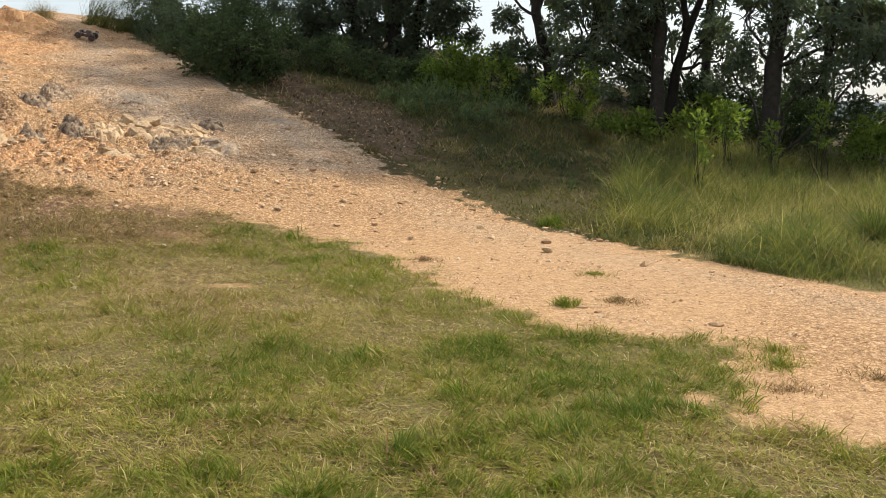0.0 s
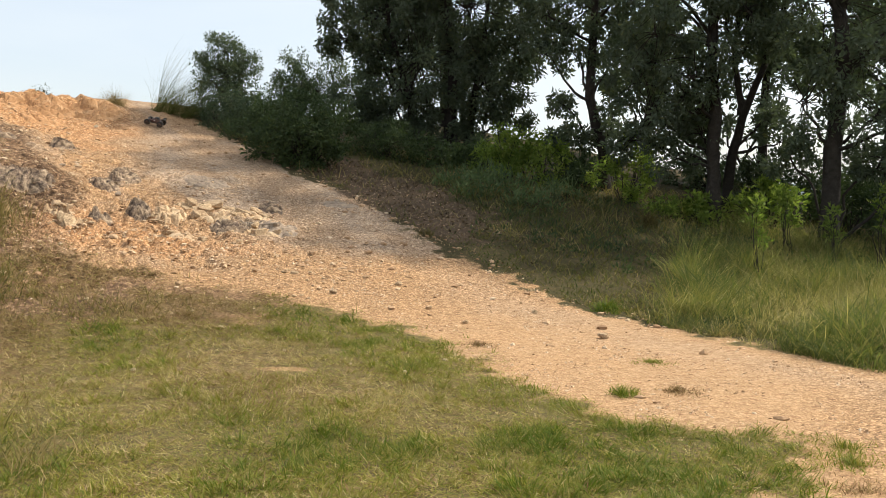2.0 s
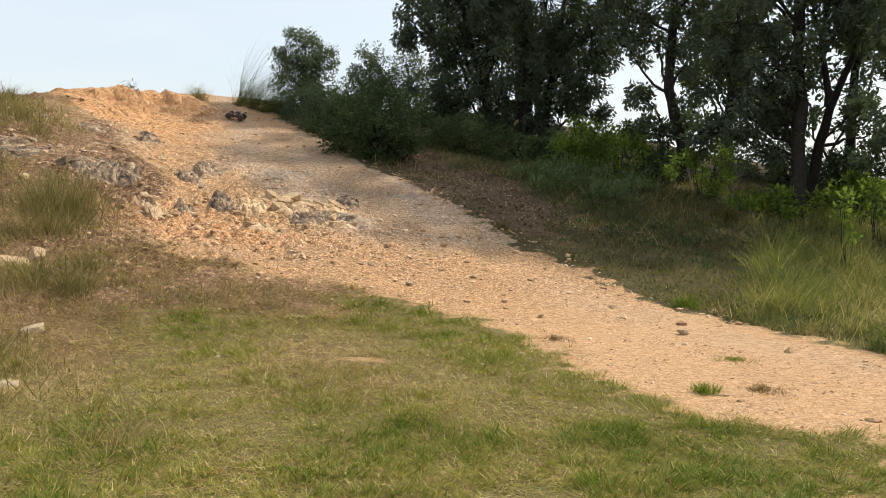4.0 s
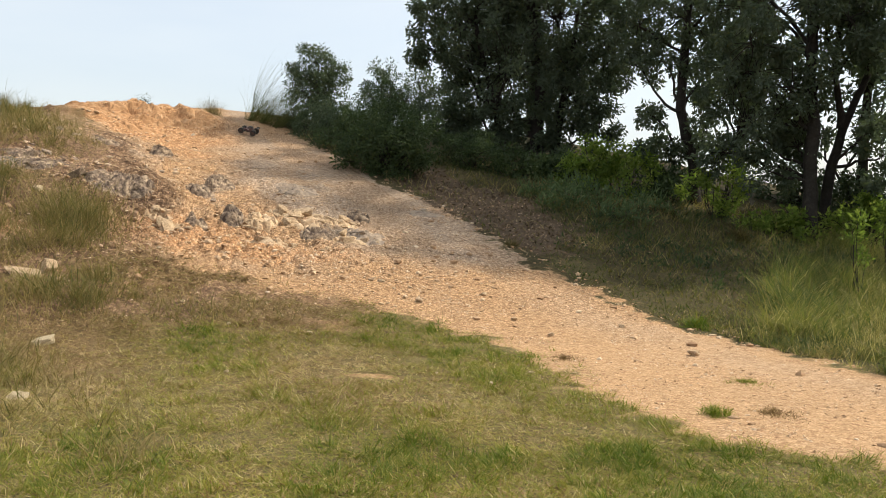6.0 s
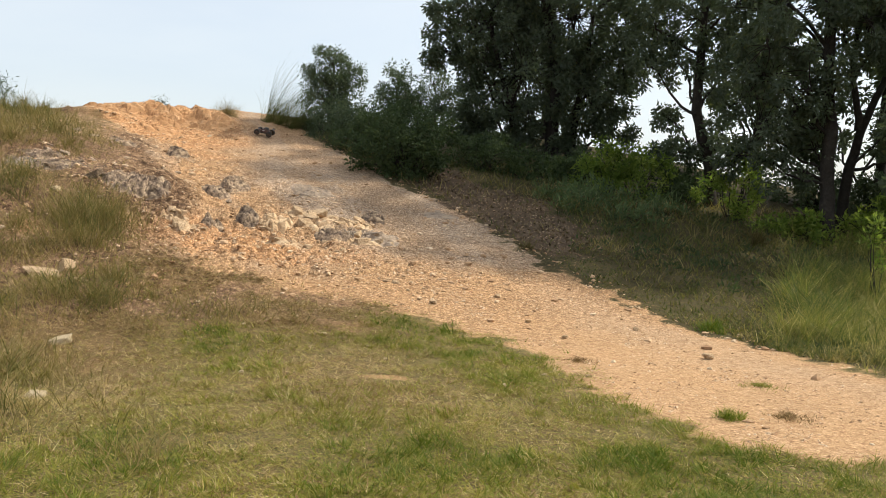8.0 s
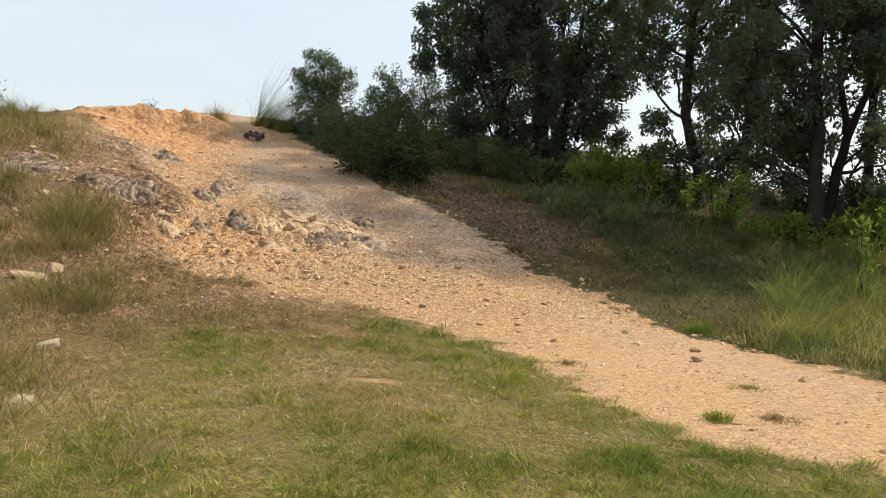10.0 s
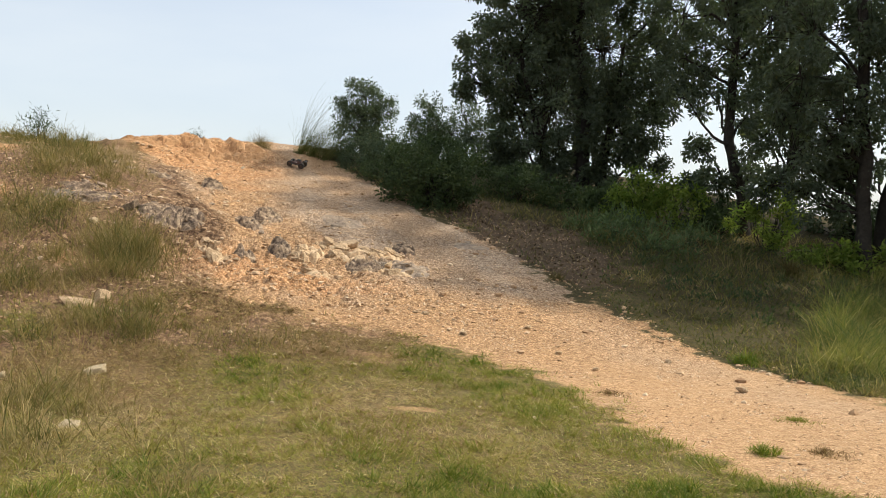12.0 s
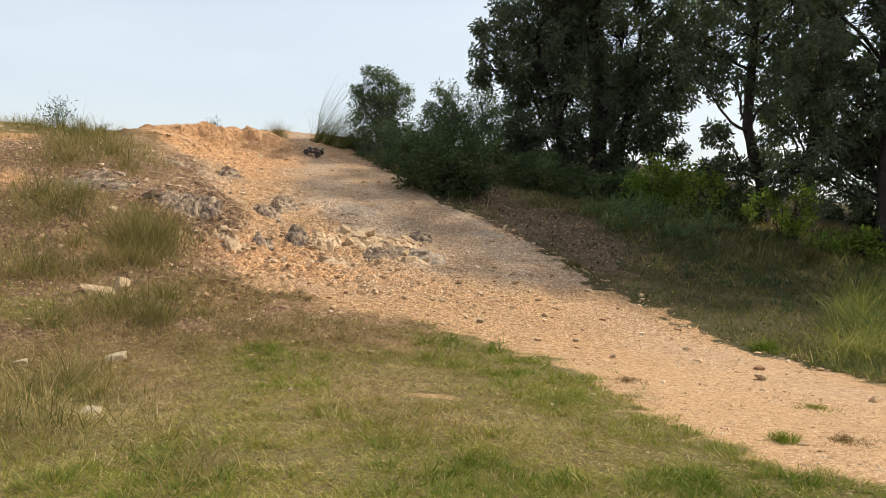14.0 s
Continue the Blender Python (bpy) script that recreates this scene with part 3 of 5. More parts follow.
def litter_amount(x, y):
    """Fallen leaves and dark chips on the shaded slope beside the track."""
    soft = 0.3 * fbm(x, y, 0.8, 3, 181) + 0.35 * fbm(x, y, 0.25, 3, 183)
    return np.clip(step(0.2, 0.6, blob(x, y, -2.0, 16.0, 3.3, 1.35, 127) + soft), 0, 1) * step(0.45, -0.45, track_distance(x, y) + 1.5 * soft)


SOD = sod_amount(X, Y, TD, wob, patchy)
LITTER = litter_amount(X, Y)
# tree shade's grey cast painted on the upper track; other grey is gravel
shade_strip = step(10.3, 11.1, UP + 0.8 * fbm(X, Y, 0.9, 3, 133)) * step(21.5, 17.5, UP) * step(-3.3, -4.9, AC + 0.7 * wob)
GREY = np.clip(0.50 * shade_strip + 0.35 * step(-0.2, 0.5, fbm(X, Y, 0.8, 4, 131)) * step(10, 12, UP), 0, 0.85)
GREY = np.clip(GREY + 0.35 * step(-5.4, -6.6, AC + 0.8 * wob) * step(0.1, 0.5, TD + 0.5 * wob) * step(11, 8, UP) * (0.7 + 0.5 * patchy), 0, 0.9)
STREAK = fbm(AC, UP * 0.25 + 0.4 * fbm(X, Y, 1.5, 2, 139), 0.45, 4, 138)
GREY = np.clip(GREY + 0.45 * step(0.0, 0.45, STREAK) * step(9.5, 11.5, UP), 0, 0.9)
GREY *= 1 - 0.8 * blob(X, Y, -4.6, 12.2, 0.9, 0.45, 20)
speck = 0.5 + 0.9 * fbm(X, Y, 0.5, 4, 137)
SHALE = np.clip(blobs(X, Y, ((0.95, -6.75, 11.8, 0.7, 0.45, 30), (0.7, -7.9, 15.3, 0.5, 0.7, 27), (0.8, -6.1, 13.6, 0.5, 0.9, 24), (0.6, -3.5, 12.6, 0.9, 0.7, 15), (0.95, -8.1, 11.7, 1.0, 0.6, 35), (0.7, -9.3, 13.2, 0.9, 0.8, 35),
                             (0.6, -8.7, 14.7, 0.4, 0.6, 30), (0.7, -5.0, 14.7, 0.6, 0.9, 19), (0.7, -7.6, 10.3, 0.8, 0.5, 35), (0.6, -5.4, 9.5, 0.6, 0.3, 30))) * speck, 0, 1)
ORANGE = np.clip(blobs(X, Y, ((1.3, -8.9, 17.7, 1.5, 1.1, 25), (1.2, -9.9, 17.6, 1.3, 1.0, 25), (0.5, -7.4, 16.2, 1.0, 0.6, 25), (1.0, -11.3, 13.4, 0.7, 1.0, 40), (0.9, -9.4, 11.2, 0.4, 0.6, 40), (0.5, -7.3, 9.9, 0.5, 0.4, 36), (0.75, -4.6, 10.8, 2.2, 0.8, 20), (0.6, -5.4, 11.6, 1.2, 0.6, 25))) + 0.3 * patchy, 0, 1) * step(9.8, 11.0, UP)
RUBBLE = np.clip(np.maximum(step(-3.0, -1.8, AC + 0.8 * wob), step(0.25, -0.25, TD + 0.6 * wob) * step(-6.4, -5.6, AC)) * step(8.0, 9.2, UP + 0.6 * wob) * (0.88 + 0.7 * patchy), 0, 1) * (1 - 0.7 * ORANGE)


def brown_amount(x, y, td):
    """Dead brown turf along the rim of the dirt and over the foot of the bank."""
    rim = step(7.4, 9.0, uphill(x, y) + 0.7 * fbm(x, y, 1.1, 3, 151)) * step(-2.3, -0.3, td) * step(-6.6, -5.8, across(x, y)) * step(-1.9, -2.9, x + 0.5 * fbm(x, y, 0.8, 2, 153))
    spots = blobs(x, y, ((0.8, -3.29, 9.07, 0.9, 0.6, 20), (0.75, -3.9, 6.4, 0.5, 0.8, 32), (0.55, -2.2, 7.2, 0.6, 1.0, 17), (0.9, -4.8, 7.7, 0.9, 0.8, 35), (0.7, -5.6, 6.7, 0.8, 0.9, 38), (0.35, -1.4, 6.2, 0.6, 0.5, 10)))
    green = blobs(x, y, ((1.0, -2.04, 9.4, 1.0, 0.6, 12), (0.9, -3.65, 7.73, 0.5, 0.8, 25)))
    return np.clip((rim + spots) * (1 - np.clip(green, 0, 0.95)), 0, 1)


THATCH = np.clip(brown_amount(X, Y, TD) + 0.5 * step(-0.1, 0.5, fbm(X, Y, 0.9, 3, 161)), 0, 1)
SHADED_MOSS = SOD * step(-6.3, -6.9, AC) * step(60, 40, np.hypot(X, Y)) * step(7.5, 9.5, Y)   # mossy humus under the trees, shade there put into its dark colour
GRIT = np.clip(step(6.5, 10.0, UP + 0.8 * wob) + 0.6 * step(-0.15, 0.5, patchy), 0, 1) * (1 - 0.8 * SOD)
nx, ny = len(gx), len(gy)
jj, ii = np.meshgrid(np.arange(ny - 1), np.arange(nx - 1), indexing="ij")
quads = np.stack([jj * nx + ii, jj * nx + ii + 1, (jj + 1) * nx + ii + 1, (jj + 1) * nx + ii], -1).reshape(-1, 4)
ground = place("ground", mesh_of("ground", np.stack([X, Y, Z], -1), quads, GROUND, True, sod=SOD, litter=LITTER, grey=GREY * (1 - ORANGE), orange=ORANGE, shale=SHALE, rubble=RUBBLE, thatch=THATCH, shaded_moss=SHADED_MOSS, grit=GRIT))
tagged(ground, "sandy orange dirt hillside with a gravel track and worn turf", "ground", kind="structure")

# far low hills, the haze put into their pale colour
far = []
for k, (r, h, seed) in enumerate(((420, 5.0, 3), (700, 9.0, 8))):
    a = np.radians(np.linspace(-75, 75, 240))
    top = h + h * 0.5 * fbm(a * 40, a * 0 + k, 3.0, 4, seed)
    px_, py_ = np.sin(a) * r, np.cos(a) * r
    lowr = np.stack([px_, py_, np.full_like(a, -6.0)], -1)
    topr = np.stack([px_, py_, top - 1.0], -1)
    back = np.stack([px_ * 1.25, py_ * 1.25, np.full_like(a, -6.0)], -1)
    v = np.concatenate([lowr, topr, back])
    i = np.arange(len(a) - 1)
    n = len(a)
    far.append((v, np.concatenate([np.stack([i, i + 1, n + i + 1, n + i], -1), np.stack([n + i, n + i + 1, 2 * n + i + 1, 2 * n + i], -1)])))
FAR = rough_material("haze_tinted_woods", [(0.3, (0.36, 0.40, 0.40)), (0.7, (0.46, 0.49, 0.48))], 0.05, 0.5, 0.95, False)
tagged(place("backdrop", mesh_of("backdrop", *joined(far), FAR, True)), "low wooded hills far off, haze painted into their pale colour", "hills", kind="structure")

# ---- grass ----
def scatter(n, az0, az1, r0, r1, g, power=1.0):
    """Random places in a fan in front of the walk's standpoint; power under 1 crowds them near it."""
    a = np.radians(g.uniform(az0, az1, n))
    r = r0 + (r1 - r0) * g.uniform(0, 1, n) ** (1 / power)
    return np.sin(a) * r, np.cos(a) * r, r


g = np.random.default_rng(21)
x, y, r = scatter(1000000, -46, 36, 2.3, 13.0, g, 0.88)
td = track_distance(x, y)
w = 0.35 * fbm(x, y, 1.3, 4, 101) + 0.25 * fbm(x, y, 0.3, 3, 111)
rough = fbm(x, y, 1.6, 4, 121)
cover = sod_amount(x, y, td, w, rough) * (across(x, y) > -6.4)
clump = fbm(x, y, 0.35, 3, 141)
knot = fbm(x, y, 0.13, 2, 143)
brown = brown_amount(x, y, td)
keep = g.uniform(0, 1, len(x)) < cover * (0.60 + 0.35 * clump + 0.40 * knot) * (1 + 0.7 * brown)
x, y, r, clump, brown, knot = x[keep], y[keep], r[keep], clump[keep], brown[keep], knot[keep]
n = len(x)
patch = fbm(x, y, 0.7, 4, 161)
green = blobs(x, y, ((1.0, -2.04, 9.3, 1.2, 0.7, 12), (1.0, -3.65, 7.73, 0.55, 0.9, 25), (0.4, -0.72, 5.1, 1.7, 0.5, 8), (0.9, 0.9, 4.7, 0.9, 0.9, 0), (0.6, -1.0, 8.0, 0.5, 0.8, 10), (0.8, -2.61, 4.65, 0.4, 0.6, 29)))
straw = blobs(x, y, ((1.0, -2.2, 7.11, 0.65, 1.2, 17), (0.7, -3.29, 9.07, 0.8, 0.6, 20), (0.8, -3.9, 6.34, 0.45, 0.9, 32), (0.9, -4.3, 5.4, 0.7, 1.0, 38), (0.6, -1.3, 6.0, 0.7, 0.5, 20), (0.5, -0.5, 6.1, 0.6, 0.6, 0), (0.5, -5.3, 7.2, 0.8, 0.6, 38)))
dry = 0.07 + 0.26 * step(-0.10, 0.35, patch) + 0.30 * straw - 0.17 * green + 0.15 * brown
tone = np.clip(g.normal(0.30, 0.11, n) + dry - 0.20 * clump - 0.26 * knot - 0.06 * step(0.0, 0.6, fbm(x, y, 1.5, 2, 163)) + 0.45 * (g.uniform(0, 1, n) < 0.10), 0, 1)
long = (0.03 + 0.085 * g.uniform(0, 1, n) ** 2.0) * (0.9 + 0.55 * clump + 0.8 * knot) * (1 - 0.35 * brown) * (1.1 - 0.35 * step(-0.15, 0.45, patch))
wide = 0.0022 + 0.0018 * g.uniform(0, 1, n) + 0.0004 * r
lean, droop = g.uniform(0.15, 1.3, n), g.uniform(0.2, 0.9, n)
sweep = 9.0 * vnoise(x / 0.12, y / 0.12, 145)
dead = g.uniform(0, 1, n) < 0.85 * brown + 0.08 + 0.34 * step(-0.1, 0.35, patch) + 0.25 * straw - 0.25 * green
ground_z = ground_height(x, y) - 0.008
for near_by, which in ((True, dead & (r < 4.6)), (False, dead & (r >= 4.6))):
    v, f, tn = blades(x[which], y[which], ground_z[which], long[which] * 1.3, wide[which] * 1.5, lean[which] * 0.5 + 0.7, droop[which], np.clip(tone[which] + 0.18, 0, 1), g, True if near_by else "spike")
    tagged(place("dead_turf", mesh_of("dead_turf", v, f, DEAD, False, tone=tn)), "dead brown turf in the lawn and along the rim of the dirt", "grass", kind="stuff")
# straws and cut blades lying flat between the standing ones
m = 130000
pick = g.integers(0, n, m)
sx, sy = x[pick] + g.normal(0, 0.03, m), y[pick] + g.normal(0, 0.03, m)
sr = np.hypot(sx, sy)
way, half = g.uniform(0, 2 * np.pi, m), (0.0020 + 0.0018 * g.uniform(0, 1, m) + 0.0003 * sr) * 0.5
span = 0.035 + 0.07 * g.uniform(0, 1, m)
sz = ground_height(sx, sy)
low, tip = 0.002 + 0.012 * g.uniform(0, 1, m), 0.004 + 0.035 * g.uniform(0, 1, m) ** 1.5
ca, sa = np.cos(way), np.sin(way)
v = np.stack([np.stack([sx - sa * half, sy + ca * half, sz + low], -1), np.stack([sx + sa * half, sy - ca * half, sz + low + 0.001], -1),
              np.stack([sx + ca * span, sy + sa * span, sz + tip], -1)], 1).reshape(-1, 3)
stone = np.clip(g.normal(0.45, 0.22, m) + 0.25 * dry[pick], 0, 1)
mat_dead = g.uniform(0, 1, m) < 0.13 + 0.7 * brown[pick]
f = np.arange(m * 3).reshape(-1, 3)
for which, mat, nm in ((mat_dead, DEAD, "dead brown straws lying in the lawn"), (~mat_dead, LAWN, "cut green and yellow blades lying in the lawn")):
    tri = np.repeat(which, 3)
    count = int(which.sum())
    tagged(place("straw", mesh_of("straw", v[tri], np.arange(count * 3).reshape(-1, 3), mat, False, tone=np.repeat(stone[which], 3))), nm, "straw", kind="stuff")
for near_by, which in ((True, ~dead & (r < 4.6)), (False, ~dead & (r >= 4.6))):
    v, f, tn = blades(x[which], y[which], ground_z[which], long[which], wide[which] * (1.3 if near_by else 1.4), lean[which], droop[which], tone[which], g, True if near_by else "spike", sweep[which])
    tagged(place("lawn_grass", mesh_of("lawn_grass", v, f, LAWN, False, tone=tn)), "short patchy green lawn grass mixed with dry straw", "grass", kind="stuff")
# thinner turf round and behind the standpoint
xb, yb = g.uniform(-9, 9, 26000), g.uniform(-9, 7, 26000)
rb = np.hypot(xb, yb)
fan = (np.abs(np.degrees(np.arctan2(xb, yb)) + 4) < 44) & (rb > 2.3)
keep = ~fan & (rb < 9) & (track_distance(xb, yb) < -0.1)
xb, yb = xb[keep], yb[keep]
nb = len(xb)
v2, f2, tn2 = blades(xb, yb, ground_height(xb, yb) - 0.008, 0.06 + 0.08 * g.uniform(0, 1, nb), np.full(nb, 0.012), g.uniform(0.15, 1.25, nb), g.uniform(0.2, 1.1, nb), np.clip(g.normal(0.42, 0.18, nb), 0, 1), g)
lawn_far = place("lawn_grass", mesh_of("lawn_grass", v2, f2, LAWN, False, tone=tn2))
tagged(lawn_far, "short green lawn grass mixed with dry straw", "grass", kind="stuff")


def grass_patch(name, label, x, y, long, lean, droop, tone, width, material, g, category="grass", kind="stuff", short=False):
    v, f, tn = blades(x, y, ground_height(x, y) - 0.02, long, width, lean, droop, tone, g, short)
    return tagged(place(name, mesh_of(name, v, f, material, False, tone=tn)), label, category, kind=kind)


# wild grass beside the track: a low tangle, taller clumps, and single dry stalks
def wild_field(count, power, seed):
    g = np.random.default_rng(seed)
    x, y, r = scatter(count, -2, 48, 7.0, 19.0, g, power)
    td = track_distance(x, y)
    edge_noise = 0.5 * fbm(x, y, 1.4, 3, 201)
    west = step(0.3, 1.3, x - 0.30 * (y - 9.0) - 0.9 + 0.7 * edge_noise)
    ok = (td < -0.05 + 0.25 * edge_noise) & (across(x, y) < -6.4)
    return g, x, y, r, td, west * ok


g, x, y, r, td, field = wild_field(125000, 0.8, 22)
keep = g.uniform(0, 1, len(x)) < field * (0.75 + 0.3 * fbm(x, y, 0.5, 3, 211))
x, y, td = x[keep], y[keep], td[keep]
n = len(x)
long = (0.16 + 0.26 * g.uniform(0, 1, n)) * (1 + 0.6 * step(10.5, 13.5, np.hypot(x, y))) * (1 + 0.5 * fbm(x, y, 0.8, 3, 221)) * (0.35 + 0.65 * step(0.0, 0.9, -td))
tone = np.clip(g.normal(0.50, 0.24, n) + 0.6 * fbm(x, y, 0.9, 3, 231), 0, 1)
grass_patch("wild_grass", "tangled low wild grass, green and straw-coloured, beside the track", x, y, long, g.uniform(0.2, 1.3, n), g.uniform(0.2, 1.3, n), tone, 0.0035 + 0.0035 * g.uniform(0, 1, n), TALL, g, short=True)

g, x, y, r, td, field = wild_field(210000, 0.8, 25)
clump = fbm(x, y, 0.75, 2, 223)
keep = g.uniform(0, 1, len(x)) < field * step(-0.05, 0.45, clump) * 0.62
x, y, td, clump = x[keep], y[keep], td[keep], clump[keep]
n = len(x)
long = (0.28 + 0.42 * g.uniform(0, 1, n)) * (1 + 0.4 * step(10.5, 13.5, np.hypot(x, y))) * (0.75 + 0.6 * clump) * (0.45 + 0.55 * step(0.0, 0.9, -td))
tone = np.clip(g.normal(0.36, 0.18, n) + 0.4 * fbm(x, y, 0.9, 2, 233) + 0.4 * (g.uniform(0, 1, n) < 0.08), 0, 1)
grass_patch("tall_grass", "tall clumps of wild green grass beside the track", x, y, long, g.uniform(0.05, 0.6, n), g.uniform(0.3, 1.5, n), tone, 0.006 + 0.005 * g.uniform(0, 1, n), TALL, g)

g, x, y, r, td, field = wild_field(2600, 0.8, 26)
keep = (g.uniform(0, 1, len(x)) < field) & (td < -0.25)
x, y = x[keep], y[keep]
n = len(x)
grass_patch("grass_stalks", "thin dry stalks standing above the wild grass", x, y, 0.45 + 0.4 * g.uniform(0, 1, n), g.uniform(0.02, 0.45, n), g.uniform(0.4, 1.4, n), np.clip(g.normal(0.85, 0.12, n), 0, 1), np.full(n, 0.004), TALL, g)

# low dark grass under the trees
g = np.random.default_rng(23)
x, y, r = scatter(105000, -20, 36, 9.3, 21.0, g, 0.6)
td = track_distance(x, y)
w = 0.35 * fbm(x, y, 1.3, 4, 101) + 0.25 * fbm(x, y, 0.3, 3, 111)
lit = litter_amount(x, y)
keep = (td < -0.1 - 0.3 * w) & (across(x, y) < -6.4) & (g.uniform(0, 1, len(x)) < (0.75 + 0.5 * fbm(x, y, 0.6, 3, 241)) * (1 - 0.93 * lit))
x, y, r, td = x[keep], y[keep], r[keep], td[keep]
n = len(x)
long = (0.06 + 0.12 * g.uniform(0, 1, n)) * (1 + 0.7 * fbm(x, y, 0.7, 3, 251)) * (1 + 1.2 * step(13, 18, r))
tone = np.clip(g.normal(0.42, 0.22, n) + 0.6 * fbm(x, y, 0.8, 3, 261), 0, 1)
grass_patch("undergrowth_grass", "low dark grass under the trees", x, y, long, g.uniform(0.1, 1.1, n), g.uniform(0.3, 1.2, n), tone, 0.011 + 0.008 * g.uniform(0, 1, n), SHADE_GRASS, g, short=True)

# weeds on the left bank, in clumps
g = np.random.default_rng(24)
x, y, r = scatter(230000, -56, -16, 4.0, 20.0, g, 0.95)
td = track_distance(x, y)
field = fbm(x, y, 1.1, 4, 271)
spots = blobs(x, y, ((1.3, -10.3, 14.3, 0.75, 1.0, 36), (1.0, -9.27, 12.3, 0.55, 0.6, 37), (1.6, -8.63, 10.9, 0.55, 0.5, 38), (0.9, -7.9, 10.6, 0.5, 0.4, 35), (0.7, -9.0, 12.9, 0.7, 0.5, 35), (0.7, -7.2, 8.9, 0.5, 0.5, 38), (1.6, -6.88, 10.75, 0.45, 0.65, 32), (1.1, -6.45, 9.8, 0.55, 0.6, 33),
                     (1.3, -5.41, 8.3, 0.5, 0.5, 33), (0.6, -7.8, 9.5, 0.4, 1.1, 39), (1.0, -5.76, 7.42, 0.35, 0.4, 38), (0.8, -4.3, 5.4, 0.7, 0.9, 38), (0.35, -2.61, 4.65, 0.4, 0.5, 29), (0.6, -9.2, 13.6, 0.6, 0.6, 33),
                     (0.8, -11.9, 14.6, 0.8, 0.8, 38), (0.6, -4.9, 6.4, 0.5, 0.6, 38), (0.4, -4.0, 8.7, 0.5, 0.4, 25)))
bank = step(8.0, 9.5, uphill(x, y)) * step(-4.0, -2.6, across(x, y))
keep = (td < 0.1) & (across(x, y) > -6) & (g.uniform(0, 1, len(x)) < np.clip(spots * (0.36 + 0.8 * field + 0.5 * fbm(x, y, 0.3, 2, 273)) + bank * (0.08 + 0.40 * step(-0.15, 0.45, fbm(x, y, 0.6, 3, 277))), 0, 1))
x, y, r, field, spots = x[keep], y[keep], r[keep], field[keep], spots[keep]
n = len(x)
long = (0.10 + 0.32 * g.uniform(0, 1, n) ** 1.3) * (0.42 + 1.2 * np.clip(spots, 0, 1.2))
tone = np.clip(g.normal(0.74, 0.26, n) - 0.30 * spots + 0.45 * fbm(x, y, 0.5, 3, 281), 0, 1)
grass_patch("bank_weeds", "half-dry wild grass in clumps on the stony bank", x, y, long, g.uniform(0.05, 0.9, n), g.uniform(0.2, 1.2, n), tone, 0.005 + 0.004 * g.uniform(0, 1, n), BANK_GRASS, g, short=True)


def tuft(name, label, x, y, spread, count, long, lean, tone, material, seed, width=0.005, droop=0.8, category="grass tuft", group="", wind=None):
    """One clump of grass, its blades rooted in a small uneven disc, longest in the middle."""
    g = np.random.default_rng(seed)
    a, q = g.uniform(0, 2 * np.pi, count), spread * g.uniform(0, 1, count) ** 0.8
    q = q * (0.6 + 0.5 * np.sin(a * 2 + seed) * np.sin(a * 3 + seed * 2))
    bx, by = np.cos(a) * q, np.sin(a) * q
    z0 = float(ground_height(x, y))
    bz = ground_height(x + bx, y + by) - z0 - 0.01
    size = long * g.uniform(0.25, 1.0, count) * (1.1 - 0.6 * np.abs(q) / spread)
    v, f, tn = blades(bx, by, bz, size, np.full(count, width) * g.uniform(0.6, 1.1, count), g.uniform(0.05, lean, count), g.uniform(0.2, droop, count), np.clip(g.normal(tone, 0.2, count), 0, 1), g, False, wind)
    root = thing(name, pose(x, y, z0), label, category, group)
    tagged(place("foliage", mesh_of("foliage", v, f, material, False, tone=tn), root), kind="stuff")
    return root


tuft("grass_tuft", "small bright green grass tuft growing in the dirt track", 0.97, 6.28, 0.19, 620, 0.13, 1.3, 0.22, LAWN, 31)
tuft("grass_tuft", "flat brown dried grass tuft lying on the dirt track", 1.40, 6.42, 0.30, 1100, 0.075, 1.5, 0.62, DEAD, 32, 0.006)
tuft("grass_tuft", "thin green grass tuft growing in the dirt track", 1.42, 7.56, 0.30, 600, 0.08, 1.4, 0.4, LAWN, 33)
tuft("grass_tuft", "thin green grass tuft growing in the dirt track", 2.08, 5.10, 0.45, 900, 0.09, 1.4, 0.4, LAWN, 34)
tuft("grass_tuft", "thin green grass tuft growing in the dirt track", 2.0, 4.80, 0.34, 800, 0.10, 1.4, 0.36, LAWN, 35)
tuft("grass_tuft", "dry brown grass tuft on worn bare soil", 1.88, 4.36, 0.38, 700, 0.08, 1.5, 0.65, DEAD, 36)
tuft("grass_tuft", "dry brown grass tuft on worn bare soil", 2.45, 4.55, 0.42, 700, 0.07, 1.5, 0.65, DEAD, 37)
tuft("grass_tuft", "flattened brown grass tuft at the lawn's rim", -0.12, 8.15, 0.30, 700, 0.08, 1.5, 0.5, DEAD, 38)
tuft("grass_tuft", "bright green leafy weed bunch at the edge of the track", 1.42, 10.62, 0.32, 800, 0.24, 1.4, 0.08, LAWN, 39, 0.009, 1.2)
tuft("grass_tuft", "tall dense dark green grass clump beside the track", 4.62, 8.95, 0.34, 900, 0.75, 0.45, 0.16, TALL, 50, 0.008, 0.9)
tuft("grass_tussock", "round dark tussock of drooping dry grass", 2.96, 16.75, 0.22, 900, 0.62, 1.2, 0.15, DRY, 40, 0.007, 1.6)
tuft("grass_tuft", "dark dry tuft at the foot of the shaded slope", -1.05, 13.55, 0.20, 300, 0.24, 1.0, 0.2, DRY, 41)
tuft("grass_tuft", "tall upright olive grass clump on the stony bank", -6.42, 10.4, 0.85, 520, 0.90, 0.6, 0.46, BANK_GRASS, 42, 0.006, 0.7)
